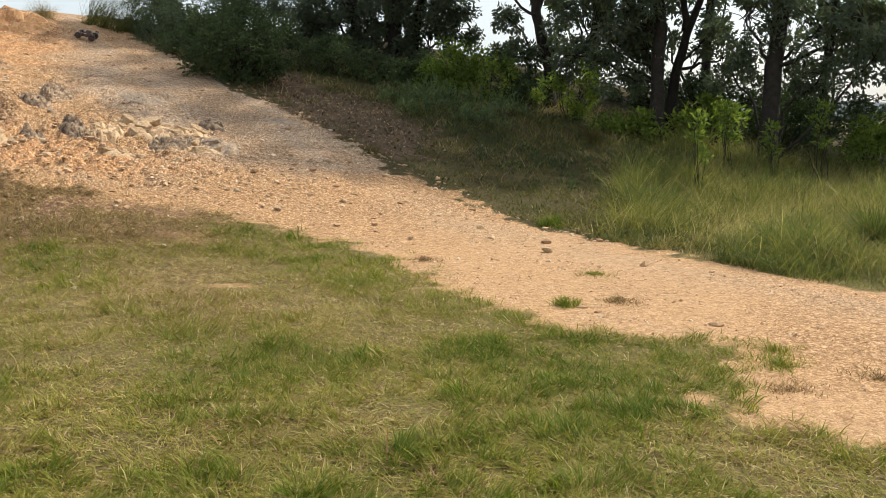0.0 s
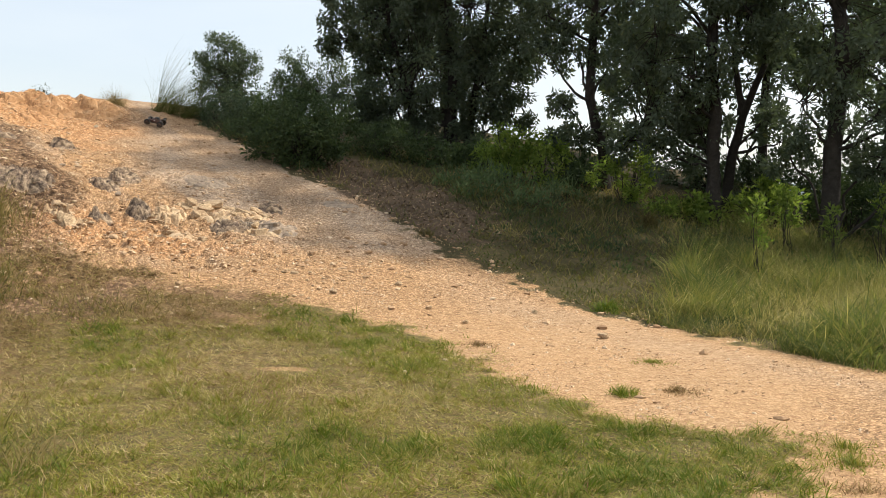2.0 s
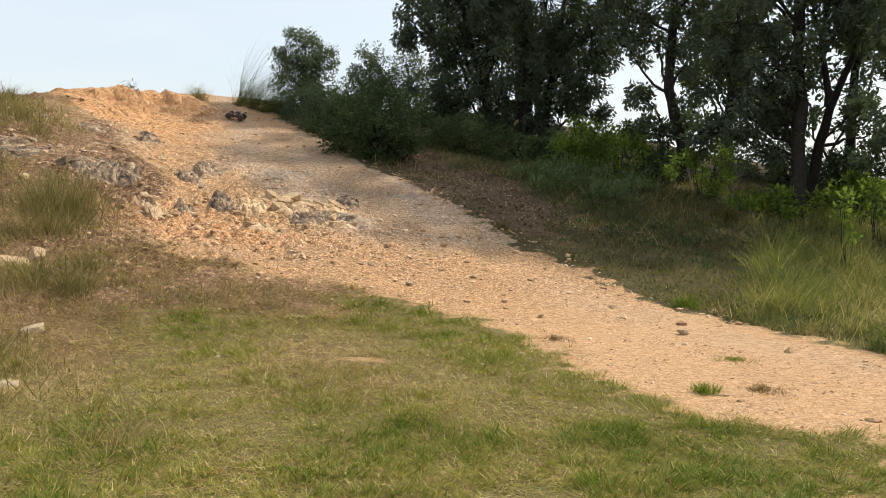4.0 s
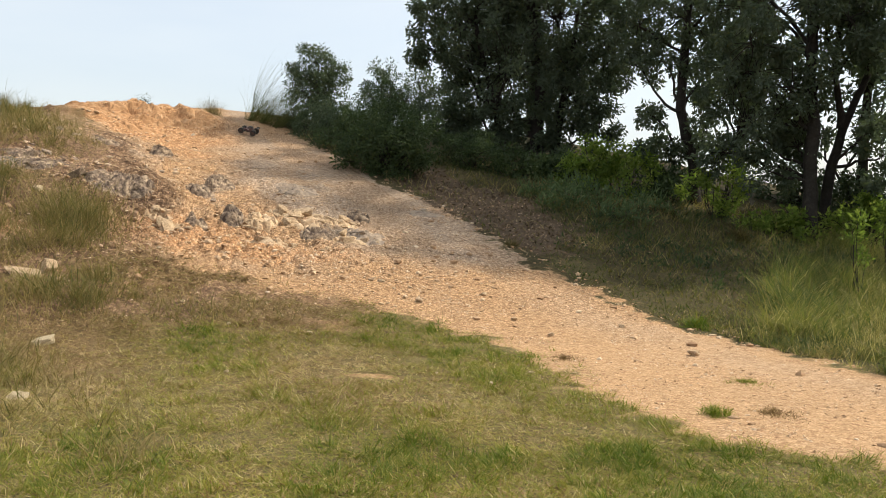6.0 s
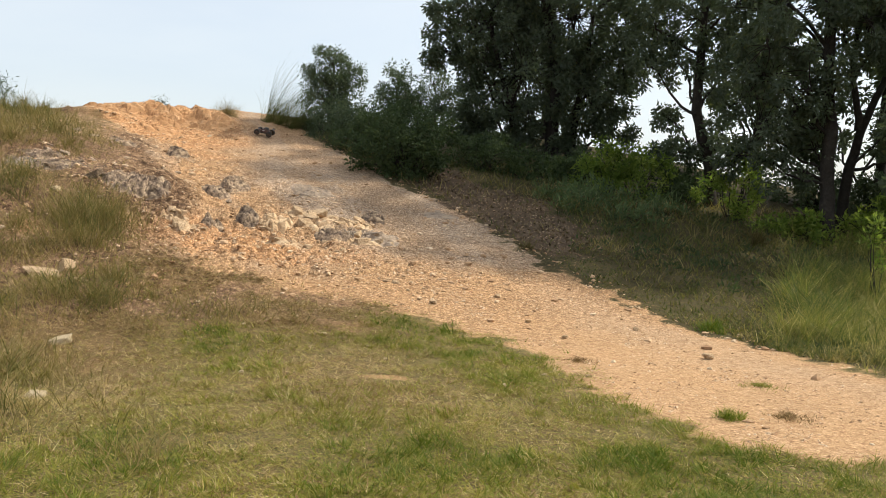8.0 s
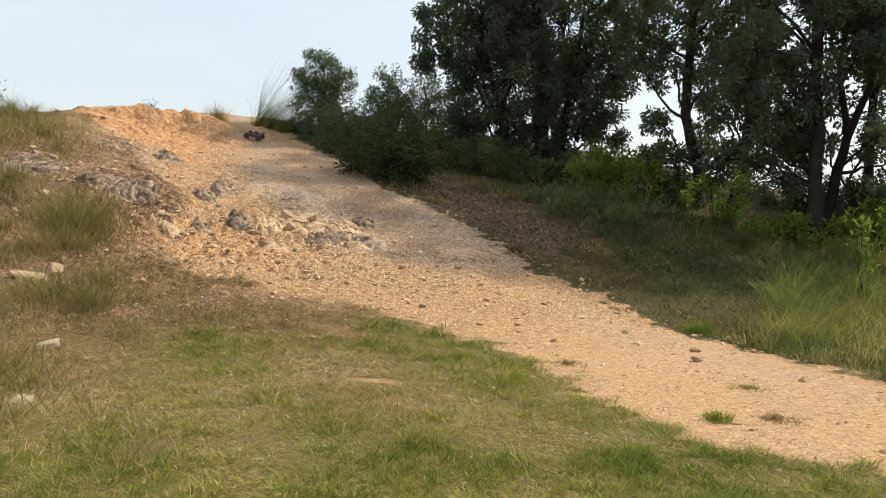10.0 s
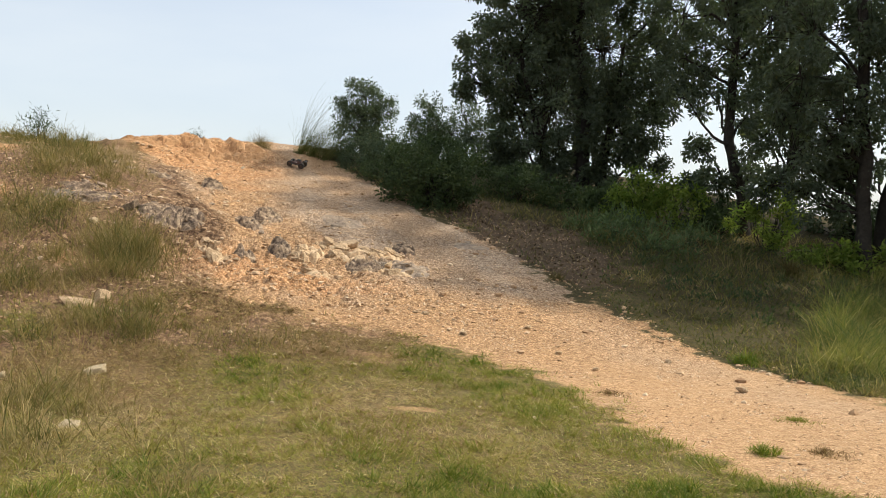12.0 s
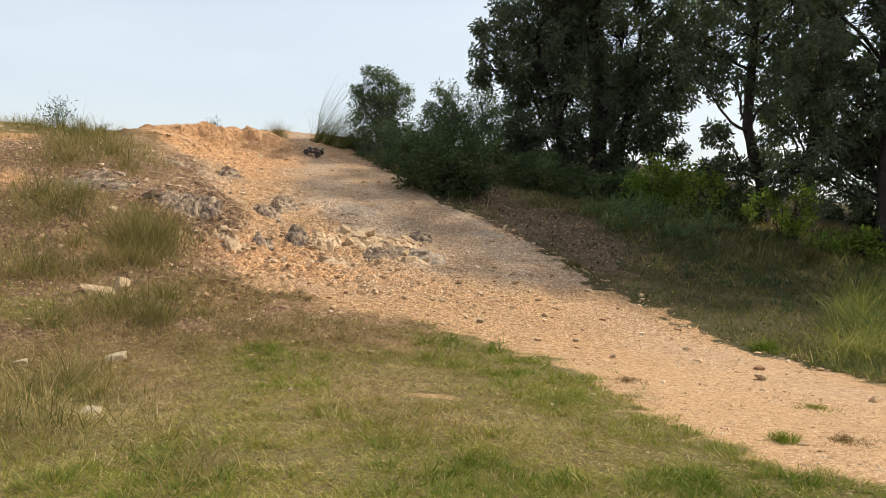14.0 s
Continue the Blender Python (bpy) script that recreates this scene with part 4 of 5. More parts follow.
tuft("grass_tuft", "upright olive grass clump on the stony bank", -6.2, 9.8, 0.65, 300, 0.60, 0.7, 0.5, BANK_GRASS, 49, 0.006, 0.7)
tuft("grass_tuft", "tall upright olive grass clump on the stony bank", -6.9, 10.35, 0.70, 330, 0.70, 0.6, 0.5, BANK_GRASS, 47, 0.006, 0.8)
tuft("grass_tuft", "upright olive grass tuft on the stony bank", -5.1, 8.2, 0.55, 300, 0.45, 0.7, 0.42, BANK_GRASS, 48, 0.006, 0.8)
tuft("grass_tuft", "green upright grass tuft on the stony bank", -5.35, 8.9, 0.5, 260, 0.45, 0.7, 0.4, BANK_GRASS, 43, 0.006, 0.7)
for k, (tx, ty, tl) in enumerate(((-9.3, 12.35, 0.45), (-9.2, 13.4, 0.5), (-8.15, 11.1, 0.35), (-9.9, 13.0, 0.5), (-10.4, 14.4, 0.45), (-7.3, 9.9, 0.4), (-8.6, 12.9, 0.3))):
    tuft("grass_tuft", "half-dry olive grass tuft on the rubble bank", tx, ty, 0.65, 300, tl, 0.8, 0.5, BANK_GRASS, 120 + k, 0.007, 0.9, "grass tuft", "weed tufts on the bank")
for k in range(3):
    tuft("grass_tuft", "weedy upright grass tuft on the crest of the bank", -11.9 + 0.35 * k, 15.6 + 0.2 * k, 0.20, 90, 0.70 - 0.15 * k, 0.5, 0.3, BANK_GRASS, 44 + k, 0.009, 0.5)

for k, (sx_, sy_, sl) in enumerate(((-2.67, 4.42, 0.62), (-2.4, 4.7, 0.4), (-3.3, 4.9, 0.42), (-2.05, 4.9, 0.34), (-3.9, 5.6, 0.45), (-4.6, 6.0, 0.4), (-3.0, 5.5, 0.35))):
    tuft("dry_stalk", "thin pale dry grass stalk standing in the lawn", sx_, sy_, 0.03, 3, sl, 0.25, 0.85, BANK_GRASS, 90 + k, 0.004, 0.4, "grass stalk", "dry stalks in the lawn")

# fallen leaves on the shaded slope
LITTER_LEAF = leaf_material("fallen_leaf", [(0.0, (0.06, 0.042, 0.026)), (0.5, (0.17, 0.12, 0.075)), (1.0, (0.37, 0.28, 0.18))], 0.1, 0.7)
g = np.random.default_rng(60)
lx, ly, lr = scatter(26000, -22, 10, 12.0, 20.5, g, 1.0)
ok = g.uniform(0, 1, len(lx)) < litter_amount(lx, ly) * (0.5 + 0.5 * fbm(lx, ly, 0.5, 3, 293))
lx, ly = lx[ok], ly[ok]
v, f, tn = leaves(np.stack([lx, ly, ground_height(lx, ly) + 0.012], -1), np.full(len(lx), 0.012), 1, 0.075, 0.034, 0.0, g)
tagged(place("leaf_litter", mesh_of("leaf_litter", v, f, LITTER_LEAF, False, tone=tn)), "brown fallen leaves strewn on the shaded slope", "leaf litter", kind="stuff")

# leafy weeds and ferns on the shaded ground
g = np.random.default_rng(61)
wx, wy, wr = scatter(420, -4, 24, 13.0, 19.5, g, 1.0)
ok = (track_distance(wx, wy) < -0.5) & (litter_amount(wx, wy) < 0.4) & (fbm(wx, wy, 1.6, 2, 291) > -0.15 + 0.4 * step(14, 12.5, wr))
wx, wy = wx[ok], wy[ok]
centres = np.stack([wx, wy, ground_height(wx, wy) + 0.03], -1)
v, f, tn = leaves(centres, 0.07 + 0.11 * g.uniform(0, 1, len(wx)), 15, 0.09, 0.03, -0.6, g)
tagged(place("undergrowth_weeds", mesh_of("undergrowth_weeds", v, f, BUSH_LEAF, False, tone=tn)), "low dark leafy weeds and ferns on shaded ground", "weeds", kind="stuff")

# ---- trees ----
def bole(*pts):
    """Stem points, the first let into the ground."""
    x, y = pts[0][:2]
    return [(x, y, float(land(x, y)) - 0.1)] + [tuple(p) for p in pts[1:]]


OAK = (0.12, 0.056)
tree("acacia_tree", "tall dense dark green acacia tree with several trunks", [
    (bole((-1.2, 23.0, 0), (-1.15, 23.0, 4.2), (-1.4, 23.0, 6.5), (-1.3, 23.0, 9.0)), 0.20, 0.07),
    (bole((-0.75, 23.2, 0), (-0.6, 23.1, 4.0), (-0.2, 23.0, 6.5)), 0.13, 0.05),
    (bole((-2.2, 23.2, 0), (-2.3, 23.0, 4.0), (-2.9, 22.9, 6.5)), 0.12, 0.05)],
    [(-3.2, 22.8, 6.0, 1.5), (-4.0, 22.8, 5.5, 0.6), (-4.1, 22.8, 6.6, 0.5), (-2.0, 22.9, 4.9, 1.6), (-2.2, 22.9, 7.5, 1.7), (-0.7, 23.0, 6.4, 1.8), (-0.4, 23.0, 4.7, 1.3), (-2.7, 22.8, 3.8, 1.1),
     (-1.3, 23.2, 3.7, 0.8), (0.5, 23.0, 5.5, 1.2), (-3.0, 22.8, 7.5, 1.4), (-0.8, 23.0, 8.4, 1.6), (0.9, 23.0, 7.5, 1.5), (-3.5, 22.7, 3.9, 0.8), (-2.2, 24.0, 5.5, 1.8), (-3.6, 23.6, 3.2, 0.7), (0.4, 23.0, 3.5, 0.75), (0.1, 22.8, 4.2, 0.9), (-0.3, 23.1, 3.0, 0.6), (-2.4, 23.0, 9.4, 1.7), (-0.2, 23.2, 10.2, 1.8), (-1.4, 23.0, 11.6, 1.6), (-2.9, 22.8, 3.1, 0.8), (-3.5, 22.8, 2.7, 0.7), (-2.1, 22.6, 2.9, 0.6), (-1.0, 22.4, 2.8, 0.5)],
    TREE_LEAF, OAK, 18, 120, 301)
tree("acacia_tree", "slender dark acacia tree with a bent trunk and open crown", [
    (bole((2.5, 19.8, 0), (2.45, 19.85, 2.5), (2.15, 19.9, 3.6), (2.2, 19.9, 4.8), (2.25, 19.9, 6.2), (2.2, 19.9, 8.0), (2.2, 20.0, 11.0)), 0.14, 0.05)],
    [(2.2, 19.9, 5.7, 1.0), (1.2, 20.6, 6.6, 1.0), (0.9, 20.8, 8.2, 0.9), (1.2, 20.0, 5.5, 0.6), (1.8, 19.8, 2.7, 0.45), (1.75, 19.9, 4.7, 0.6), (1.1, 20.2, 4.7, 0.55), (1.5, 19.9, 3.5, 0.28), (1.45, 19.9, 2.75, 0.3), (2.8, 19.8, 4.5, 0.75), (3.0, 19.8, 6.3, 1.2), (1.8, 19.9, 7.2, 1.2), (2.5, 20.1, 8.4, 1.0), (2.0, 20.0, 9.8, 1.3), (1.0, 20.6, 10.2, 1.4), (2.9, 20.2, 10.9, 1.5), (1.7, 20.4, 11.6, 1.3), (0.4, 21.2, 9.4, 1.3), (3.4, 20.0, 8.6, 1.2), (2.7, 19.8, 3.1, 0.5)],
    TREE_LEAF, OAK, 16, 85, 302)
tree("acacia_tree", "dark acacia tree with a stout straight trunk", [
    (bole((4.5, 17.9, 0), (4.5, 18.0, 2.0), (4.5, 17.95, 3.0), (4.4, 18.0, 4.4), (4.3, 18.0, 7.0), (4.0, 18.2, 9.0), (4.0, 18.2, 11.0)), 0.15, 0.06)],
    [(3.6, 18.6, 2.9, 0.8), (2.9, 18.6, 2.6, 0.5), (4.3, 18.3, 2.7, 0.55), (3.0, 18.3, 3.8, 0.7), (3.2, 18.2, 3.2, 0.95), (3.7, 18.1, 2.2, 0.55), (3.3, 18.2, 4.1, 1.1), (4.0, 18.1, 3.4, 0.8), (4.5, 17.9, 5.2, 0.8), (3.9, 17.4, 3.75, 0.75), (3.15, 17.4, 4.6, 0.8), (4.45, 17.3, 4.3, 0.6), (4.5, 18.6, 2.75, 0.5), (3.5, 18.1, 5.4, 1.2), (4.4, 18.0, 6.6, 1.4), (3.0, 18.4, 6.6, 1.2), (4.6, 18.0, 8.2, 1.1), (3.4, 18.2, 8.4, 1.3), (3.9, 18.3, 9.8, 1.4), (4.9, 18.2, 10.2, 1.3), (3.2, 18.6, 10.8, 1.3), (4.3, 18.3, 11.6, 1.3)],
    TREE_LEAF, OAK, 11, 85, 303)
tree("acacia_tree", "slim acacia tree whose trunk forks in two", [
    (bole((4.9, 18.5, 0), (5.0, 18.5, 2.3), (5.2, 18.5, 3.1), (5.6, 18.4, 4.1), (6.2, 18.3, 6.0)), 0.12, 0.04),
    ([(5.2, 18.5, 3.1), (5.0, 18.55, 4.2), (5.1, 18.5, 6.2)], 0.08, 0.03)],
    [(5.4, 18.3, 5.6, 0.9), (6.3, 18.2, 6.3, 1.1), (5.1, 18.5, 7.0, 1.2), (6.0, 18.4, 7.6, 1.3), (5.6, 18.4, 9.2, 1.4), (6.4, 18.3, 10.3, 1.3), (5.6, 18.0, 3.0, 0.45), (5.0, 17.6, 5.1, 0.75), (5.4, 17.9, 4.75, 0.6), (5.9, 18.6, 4.6, 0.55), (5.9, 18.4, 2.5, 0.6), (4.7, 18.7, 5.6, 0.7)],
    TREE_LEAF, OAK, 11, 85, 304)
tree("acacia_tree", "dark acacia tree with a thick trunk among saplings", [
    (bole((6.4, 16.8, 0), (6.42, 16.8, 2.3), (6.55, 16.8, 3.6), (6.5, 16.8, 4.8), (6.4, 16.8, 6.2), (6.3, 16.9, 8.0), (6.3, 17.0, 10.4)), 0.18, 0.06)],
    [(5.9, 17.0, 3.2, 0.9), (7.1, 16.5, 2.9, 0.9), (6.8, 16.7, 3.9, 1.1), (7.8, 16.3, 3.1, 0.9), (5.7, 17.1, 2.2, 0.45), (7.2, 16.5, 2.1, 0.45), (8.0, 16.1, 2.4, 0.55), (6.3, 16.8, 5.0, 1.3), (7.5, 16.4, 4.8, 1.2),
     (5.9, 17.0, 6.2, 1.1), (7.0, 16.7, 6.0, 1.1), (6.4, 16.9, 7.5, 1.3), (6.2, 17.0, 8.7, 1.4), (7.3, 16.7, 9.4, 1.3), (5.9, 17.2, 10.2, 1.3), (6.6, 17.0, 11.2, 1.2)],
    TREE_LEAF, OAK, 13, 80, 305)
tree("acacia_tree", "dark spreading acacia tree at the end of the row", [
    (bole((10.8, 17.2, 0), (10.7, 17.2, 2.2), (10.9, 17.2, 4.2), (10.8, 17.2, 5.6)), 0.16, 0.06)],
    [(10.0, 17.4, 3.0, 1.0), (9.7, 17.6, 4.2, 1.1), (11.2, 17.0, 3.4, 1.2), (10.6, 17.2, 4.8, 1.2), (9.9, 17.4, 5.4, 1.0), (11.8, 16.8, 4.6, 1.2), (9.4, 17.3, 2.6, 0.8)],
    TREE_LEAF, OAK, 17, 90, 306)
# second row, behind
for k, (bx, by, h, r) in enumerate(((-1.6, 27.0, 8.2, 1.6), (4.3, 24.8, 7.0, 1.3), (7.0, 23.4, 7.0, 1.35), (9.6, 21.8, 6.6, 1.2), (12.6, 19.8, 6.4, 1.4))):
    gg = np.random.default_rng(330 + k)
    z0 = float(land(bx, by))
    lobes = [(bx + gg.uniform(-1.5, 1.5), by + gg.uniform(-0.8, 0.8), z0 + hh, r * gg.uniform(0.65, 1.05)) for hh in np.linspace(2.4, h, 9)]
    tree("acacia_tree", "dark acacia tree in the row behind", [(bole((bx, by, 0), (bx + 0.1, by, z0 + 3), (bx - 0.1, by, z0 + h * 0.8)), 0.14, 0.05)],
         lobes, TREE_LEAF, (0.17, 0.08), 13, 60, 340 + k)
# pale small trees beyond the crest
tree("small_tree", "pale grey-green small tree beyond the crest", [
    (bole((-9.1, 28.6, 0), (-9.1, 28.6, 4.0), (-9.0, 28.6, 6.0)), 0.08, 0.03)],
    [(-9.1, 28.6, 6.2, 0.75), (-9.65, 28.5, 5.6, 0.65), (-8.5, 28.8, 5.8, 0.65), (-9.3, 28.5, 4.7, 0.9), (-8.6, 28.7, 4.7, 0.8), (-9.0, 28.4, 5.4, 0.7)],
    FAR_LEAF, (0.12, 0.035), 46, 65, 307, "small tree", "small trees beyond the crest")
tree("small_tree", "pale grey-green small tree with a twiggy crown", [
    (bole((-7.0, 29.2, 0), (-7.0, 29.2, 3.6), (-6.9, 29.2, 5.4)), 0.07, 0.03)],
    [(-6.8, 29.2, 5.8, 0.5), (-7.2, 29.1, 5.0, 0.65), (-6.4, 29.3, 4.6, 0.7)],
    FAR_LEAF, (0.12, 0.035), 46, 60, 308, "small tree", "small trees beyond the crest")
tree("small_tree", "pale grey-green small tree with a twiggy crown", [
    (bole((-5.6, 29.5, 0), (-5.6, 29.5, 3.6), (-5.6, 29.5, 5.4)), 0.07, 0.03)],
    [(-5.7, 29.5, 5.6, 0.6), (-6.1, 29.4, 4.9, 0.7), (-5.1, 29.6, 5.1, 0.55)],
    FAR_LEAF, (0.12, 0.035), 46, 60, 309, "small tree", "small trees beyond the crest")

# ---- shrubs ----
shrub("bush", "rounded dense green bush beside the top of the track", -3.95, 17.5,
      [(-0.05, -0.2, 0.85, 0.75), (-0.65, -0.2, 0.6, 0.55), (0.65, 0.0, 0.65, 0.6), (0.0, -0.1, 0.35, 0.6), (0.2, 0.3, 1.0, 0.6)], BUSH_LEAF, (0.09, 0.04), 42, 95, 401, "bush")
for k, (bx, by, h, lab) in enumerate(((-5.2, 19.2, 0.85, "dull green bush on the edge of the ridge"), (-6.0, 20.1, 0.6, "dull grey-green bush on the edge of the ridge"),
                                      (-6.8, 21.2, 0.45, "low grey-green bush on the edge of the ridge"), (-5.0, 20.6, 1.3, "dull green bush behind the ridge"), (-2.6, 19.6, 0.6, "dark green bush under the trees"))):
    shrub("bush", lab, bx, by, [(0, 0, h * 0.6, 0.55), (-0.5, 0.1, h * 0.45, 0.45), (0.5, 0.0, h * 0.5, 0.5), (0.1, 0.2, h, 0.45)],
          FAR_LEAF if k in (1, 2) else BUSH_LEAF, (0.09, 0.03), 38, 70, 410 + k, "bush", "bushes along the ridge")
for k, (bx, by, h, leaf, lab) in enumerate((
        (0.2, 19.2, 0.95, FRESH_LEAF, "bright green leafy shrub under the trees"), (0.9, 19.1, 1.0, FRESH_LEAF, "bright green leafy shrub under the trees"),
        (-0.5, 19.8, 0.5, BUSH_LEAF, "low dark green shrub under the trees"), 
        (2.9, 18.9, 1.15, FRESH_LEAF, "bright green shrub beside a trunk"), (1.8, 19.3, 0.55, BUSH_LEAF, "dark green shrub beside a trunk"), (3.95, 17.7, 0.34, FRESH_LEAF, "low bright green shrub among the trunks"),
        (5.6, 18.0, 0.9, FRESH_LEAF, "green shrub among the trunks"), (8.6, 17.2, 1.0, FRESH_LEAF, "green shrub among the trunks"), (10.2, 15.0, 1.0, BUSH_LEAF, "green shrub among the trunks"), (7.4, 18.6, 1.1, BUSH_LEAF, "green shrub among the trunks"), (-1.4, 19.6, 0.4, BUSH_LEAF, "green shrub under the trees"))):
    shrub("shrub", lab, bx, by, [(0, 0, h * 0.95, 0.34), (-0.45, 0, h * 0.6, 0.38), (0.4, 0.1, h * 0.75, 0.32), (0.15, -0.1, h * 0.35, 0.4)], leaf, (0.12, 0.048), 26, 46, 430 + k, "shrub", "shrubs under the trees")
for k, (bx, by, h) in enumerate(((-0.75, 17.6, 0.40), (-0.2, 17.9, 0.5), (0.3, 17.5, 0.42), (-0.45, 16.9, 0.22), (0.75, 16.6, 0.2), (1.35, 17.9, 0.3))):
    shrub("fern", "low bluish-green fern on the shaded slope", bx, by, [(0, 0, h * 0.6, 0.26), (-0.28, 0, h * 0.5, 0.24), (0.26, 0.05, h * 0.45, 0.24)], FERN_LEAF, (0.17, 0.03), 50, 14, 500 + k, "fern", "ferns on the shaded slope", -0.5, 0.005)
for k, (bx, by, h) in enumerate(((4.05, 13.4, 1.25), (6.8, 15.4, 1.5), (8.6, 14.8, 1.5), (8.8, 14.6, 1.2), (6.0, 15.6, 1.0), (5.4, 16.2, 1.1), (9.8, 14.4, 1.4))):
    shrub("sapling", "young sapling with bright yellow-green leaves in tall grass", bx, by,
          [(0, 0, h * 0.98, 0.05), (-0.04, 0.03, h * 0.78, 0.08), (0.06, 0, h * 0.55, 0.08)], SAPLING_LEAF, (0.11, 0.034), 36, 12, 450 + k, "sapling", "saplings in the tall grass", -0.4, 0.009, 0.75)
# thicket behind the trunks
for k, (bx, by, h) in enumerate(((5.2, 21.6, 0.6), (6.3, 20.6, 0.9), (7.6, 20.0, 1.0), (8.8, 21.0, 1.5), (9.4, 19.0, 1.1), (10.8, 18.8, 1.3), (12.2, 17.6, 1.3), (13.4, 16.6, 1.3))):
    shrub("shrub", "tall dull green shrub in the thicket behind the trunks", bx, by, [(0, 0, h * 0.9, 0.5), (-0.55, 0, h * 0.6, 0.55), (0.5, 0.1, h * 0.7, 0.5), (0.1, -0.1, h * 0.35, 0.6), (-0.2, 0.2, h * 1.15, 0.35)],
          FAR_LEAF, (0.13, 0.05), 24, 46, 480 + k, "shrub", "thicket behind the trunks")
# feathery reeds on the crest
for k, (bx, by, h, c) in enumerate(((-8.35, 20.9, 1.9, 110), (-8.0, 20.8, 1.7, 100), (-7.6, 20.7, 1.0, 90))):
    tuft("reed_clump", "tall feathery wind-bent reed clump on the crest", bx, by, 0.30, int(c * 3.6), h * 1.3, 0.85, 0.22, SHADE_GRASS, 470 + k, 0.006, 2.0, "reeds", "reeds on the crest", 0.3)
tuft("dry_bush", "small pale dry grass bush on the crest", -8.9, 19.75, 0.42, 480, 0.60, 0.9, 0.85, BANK_GRASS, 473, 0.005, 0.6, "dry bush")
shrub("crest_plant", "small dark low plant on the bare crest", -10.1, 18.7, [(0, 0, 0.09, 0.04), (0.09, 0, 0.05, 0.035), (-0.12, 0, 0.03, 0.03)], TREE_LEAF, (0.04, 0.016), 60, 14, 474, "plant")

shrub("crest_bush", "twiggy olive bush on the crest of the stony bank", -11.35, 14.8, [(0, 0, 0.42, 0.22), (-0.22, 0.05, 0.30, 0.2), (0.2, 0, 0.26, 0.18)], BUSH_LEAF, (0.10, 0.014), 60, 20, 475, "bush", "", -0.5, 0.006)
for k in range(4):
    tuft("dry_stalk", "tall thin dry weed stalk on the crest", -11.0 + 0.28 * k, 15.0 + 0.15 * k, 0.08, 14, 0.75 - 0.1 * k, 0.35, 0.6, BANK_GRASS, 476 + k, 0.006, 0.6, "grass stalk", "weed stalks on the crest")

# ---- stones ----
def rock_mesh(name, material, seed, flat=0.7, cuts=13, rough=0.10):
    """An angular stone: a ball cut by chance planes, with a little crumble."""
    g = random.Random(int(seed * 10))
    bm = bmesh.new()
    bmesh.ops.create_icosphere(bm, subdivisions=2, radius=1.0)
    planes = []
    for _ in range(cuts):
        nrm = Vector((g.gauss(0, 1), g.gauss(0, 1), g.gauss(0, 1))).normalized()
        planes.append((nrm, g.uniform(0.45, 0.8)))
    off = Vector((seed * 3.1, seed * 1.7, seed * 0.9))
    for vert in bm.verts:
        p = vert.co.normalized()
        reach = min([1.0] + [d / p.dot(nrm) for nrm, d in planes if p.dot(nrm) > 0.05])
        q = p * reach * (1 + rough * noise.noise(p * 3.5 + off) + rough * 0.7 * noise.noise(p * 8 + off))
        vert.co = (q.x * 1.25, q.y, q.z * flat)
    me = bpy.data.meshes.new(name)
    bm.to_mesh(me)
    bm.free()
    me.materials.append(material)
    return me


def rocks(name, label, material, spots, flat=0.65, group="", rough=0.10, sink=0.35, tilt=(0, 0)):
    """Single stones at (x, y, half length, turn)."""
    meshes = [rock_mesh(name, material, len(name) * 1.3 + k * 2.7, flat, 13, rough) for k in range(4)]
    for k, (x, y, size, turn) in enumerate(spots):
        z = float(ground_height(x, y)) + size * flat * (0.75 - 2 * sink * 0.75)
        ob = new(name, meshes[k % 4])
        ob.matrix_basis = pose(x, y, z, tilt[0] + 10 * math.sin(k * 5.1), tilt[1] + 10 * math.cos(k * 3.3), turn) @ Matrix.Diagonal((size, size, size, 1))
        tagged(ob, label, "rock", group)


def cluster(spots, pieces, low, high, seed):
    """Places for broken pieces round each spot (x, y, reach)."""
    g = random.Random(seed)
    out = []
    for x, y, reach in spots:
        out.append((x, y, reach * high, g.uniform(0, 180)))
        for _ in range(pieces - 1):
            a, q = g.uniform(0, 2 * math.pi), reach * g.uniform(0.35, 1.1)
            out.append((x + math.cos(a) * q * 1.2, y + math.sin(a) * q * 0.7, reach * g.uniform(low, high * 0.8), g.uniform(0, 180)))
    return out


rocks("small_stone", "small whitish stone lying in the grass", WHITE_ROCK, [(-2.74, 8.45, 0.042, 0), (-2.95, 6.83, 0.030, 50), (-7.58, 11.05, 0.10, 30), (-1.9, 7.7, 0.025, 10), (-0.7, 6.9, 0.028, 60), (-2.2, 8.2, 0.025, 5), (-0.4, 7.4, 0.03, 0), (-3.6, 8.4, 0.03, 20), (-2.5, 7.6, 0.022, 80),
      (-3.2, 8.9, 0.03, 0), (-4.3, 8.8, 0.03, 40), (-1.2, 7.2, 0.022, 0)], 0.7, "small stones in the grass", 0.08, 0.25)
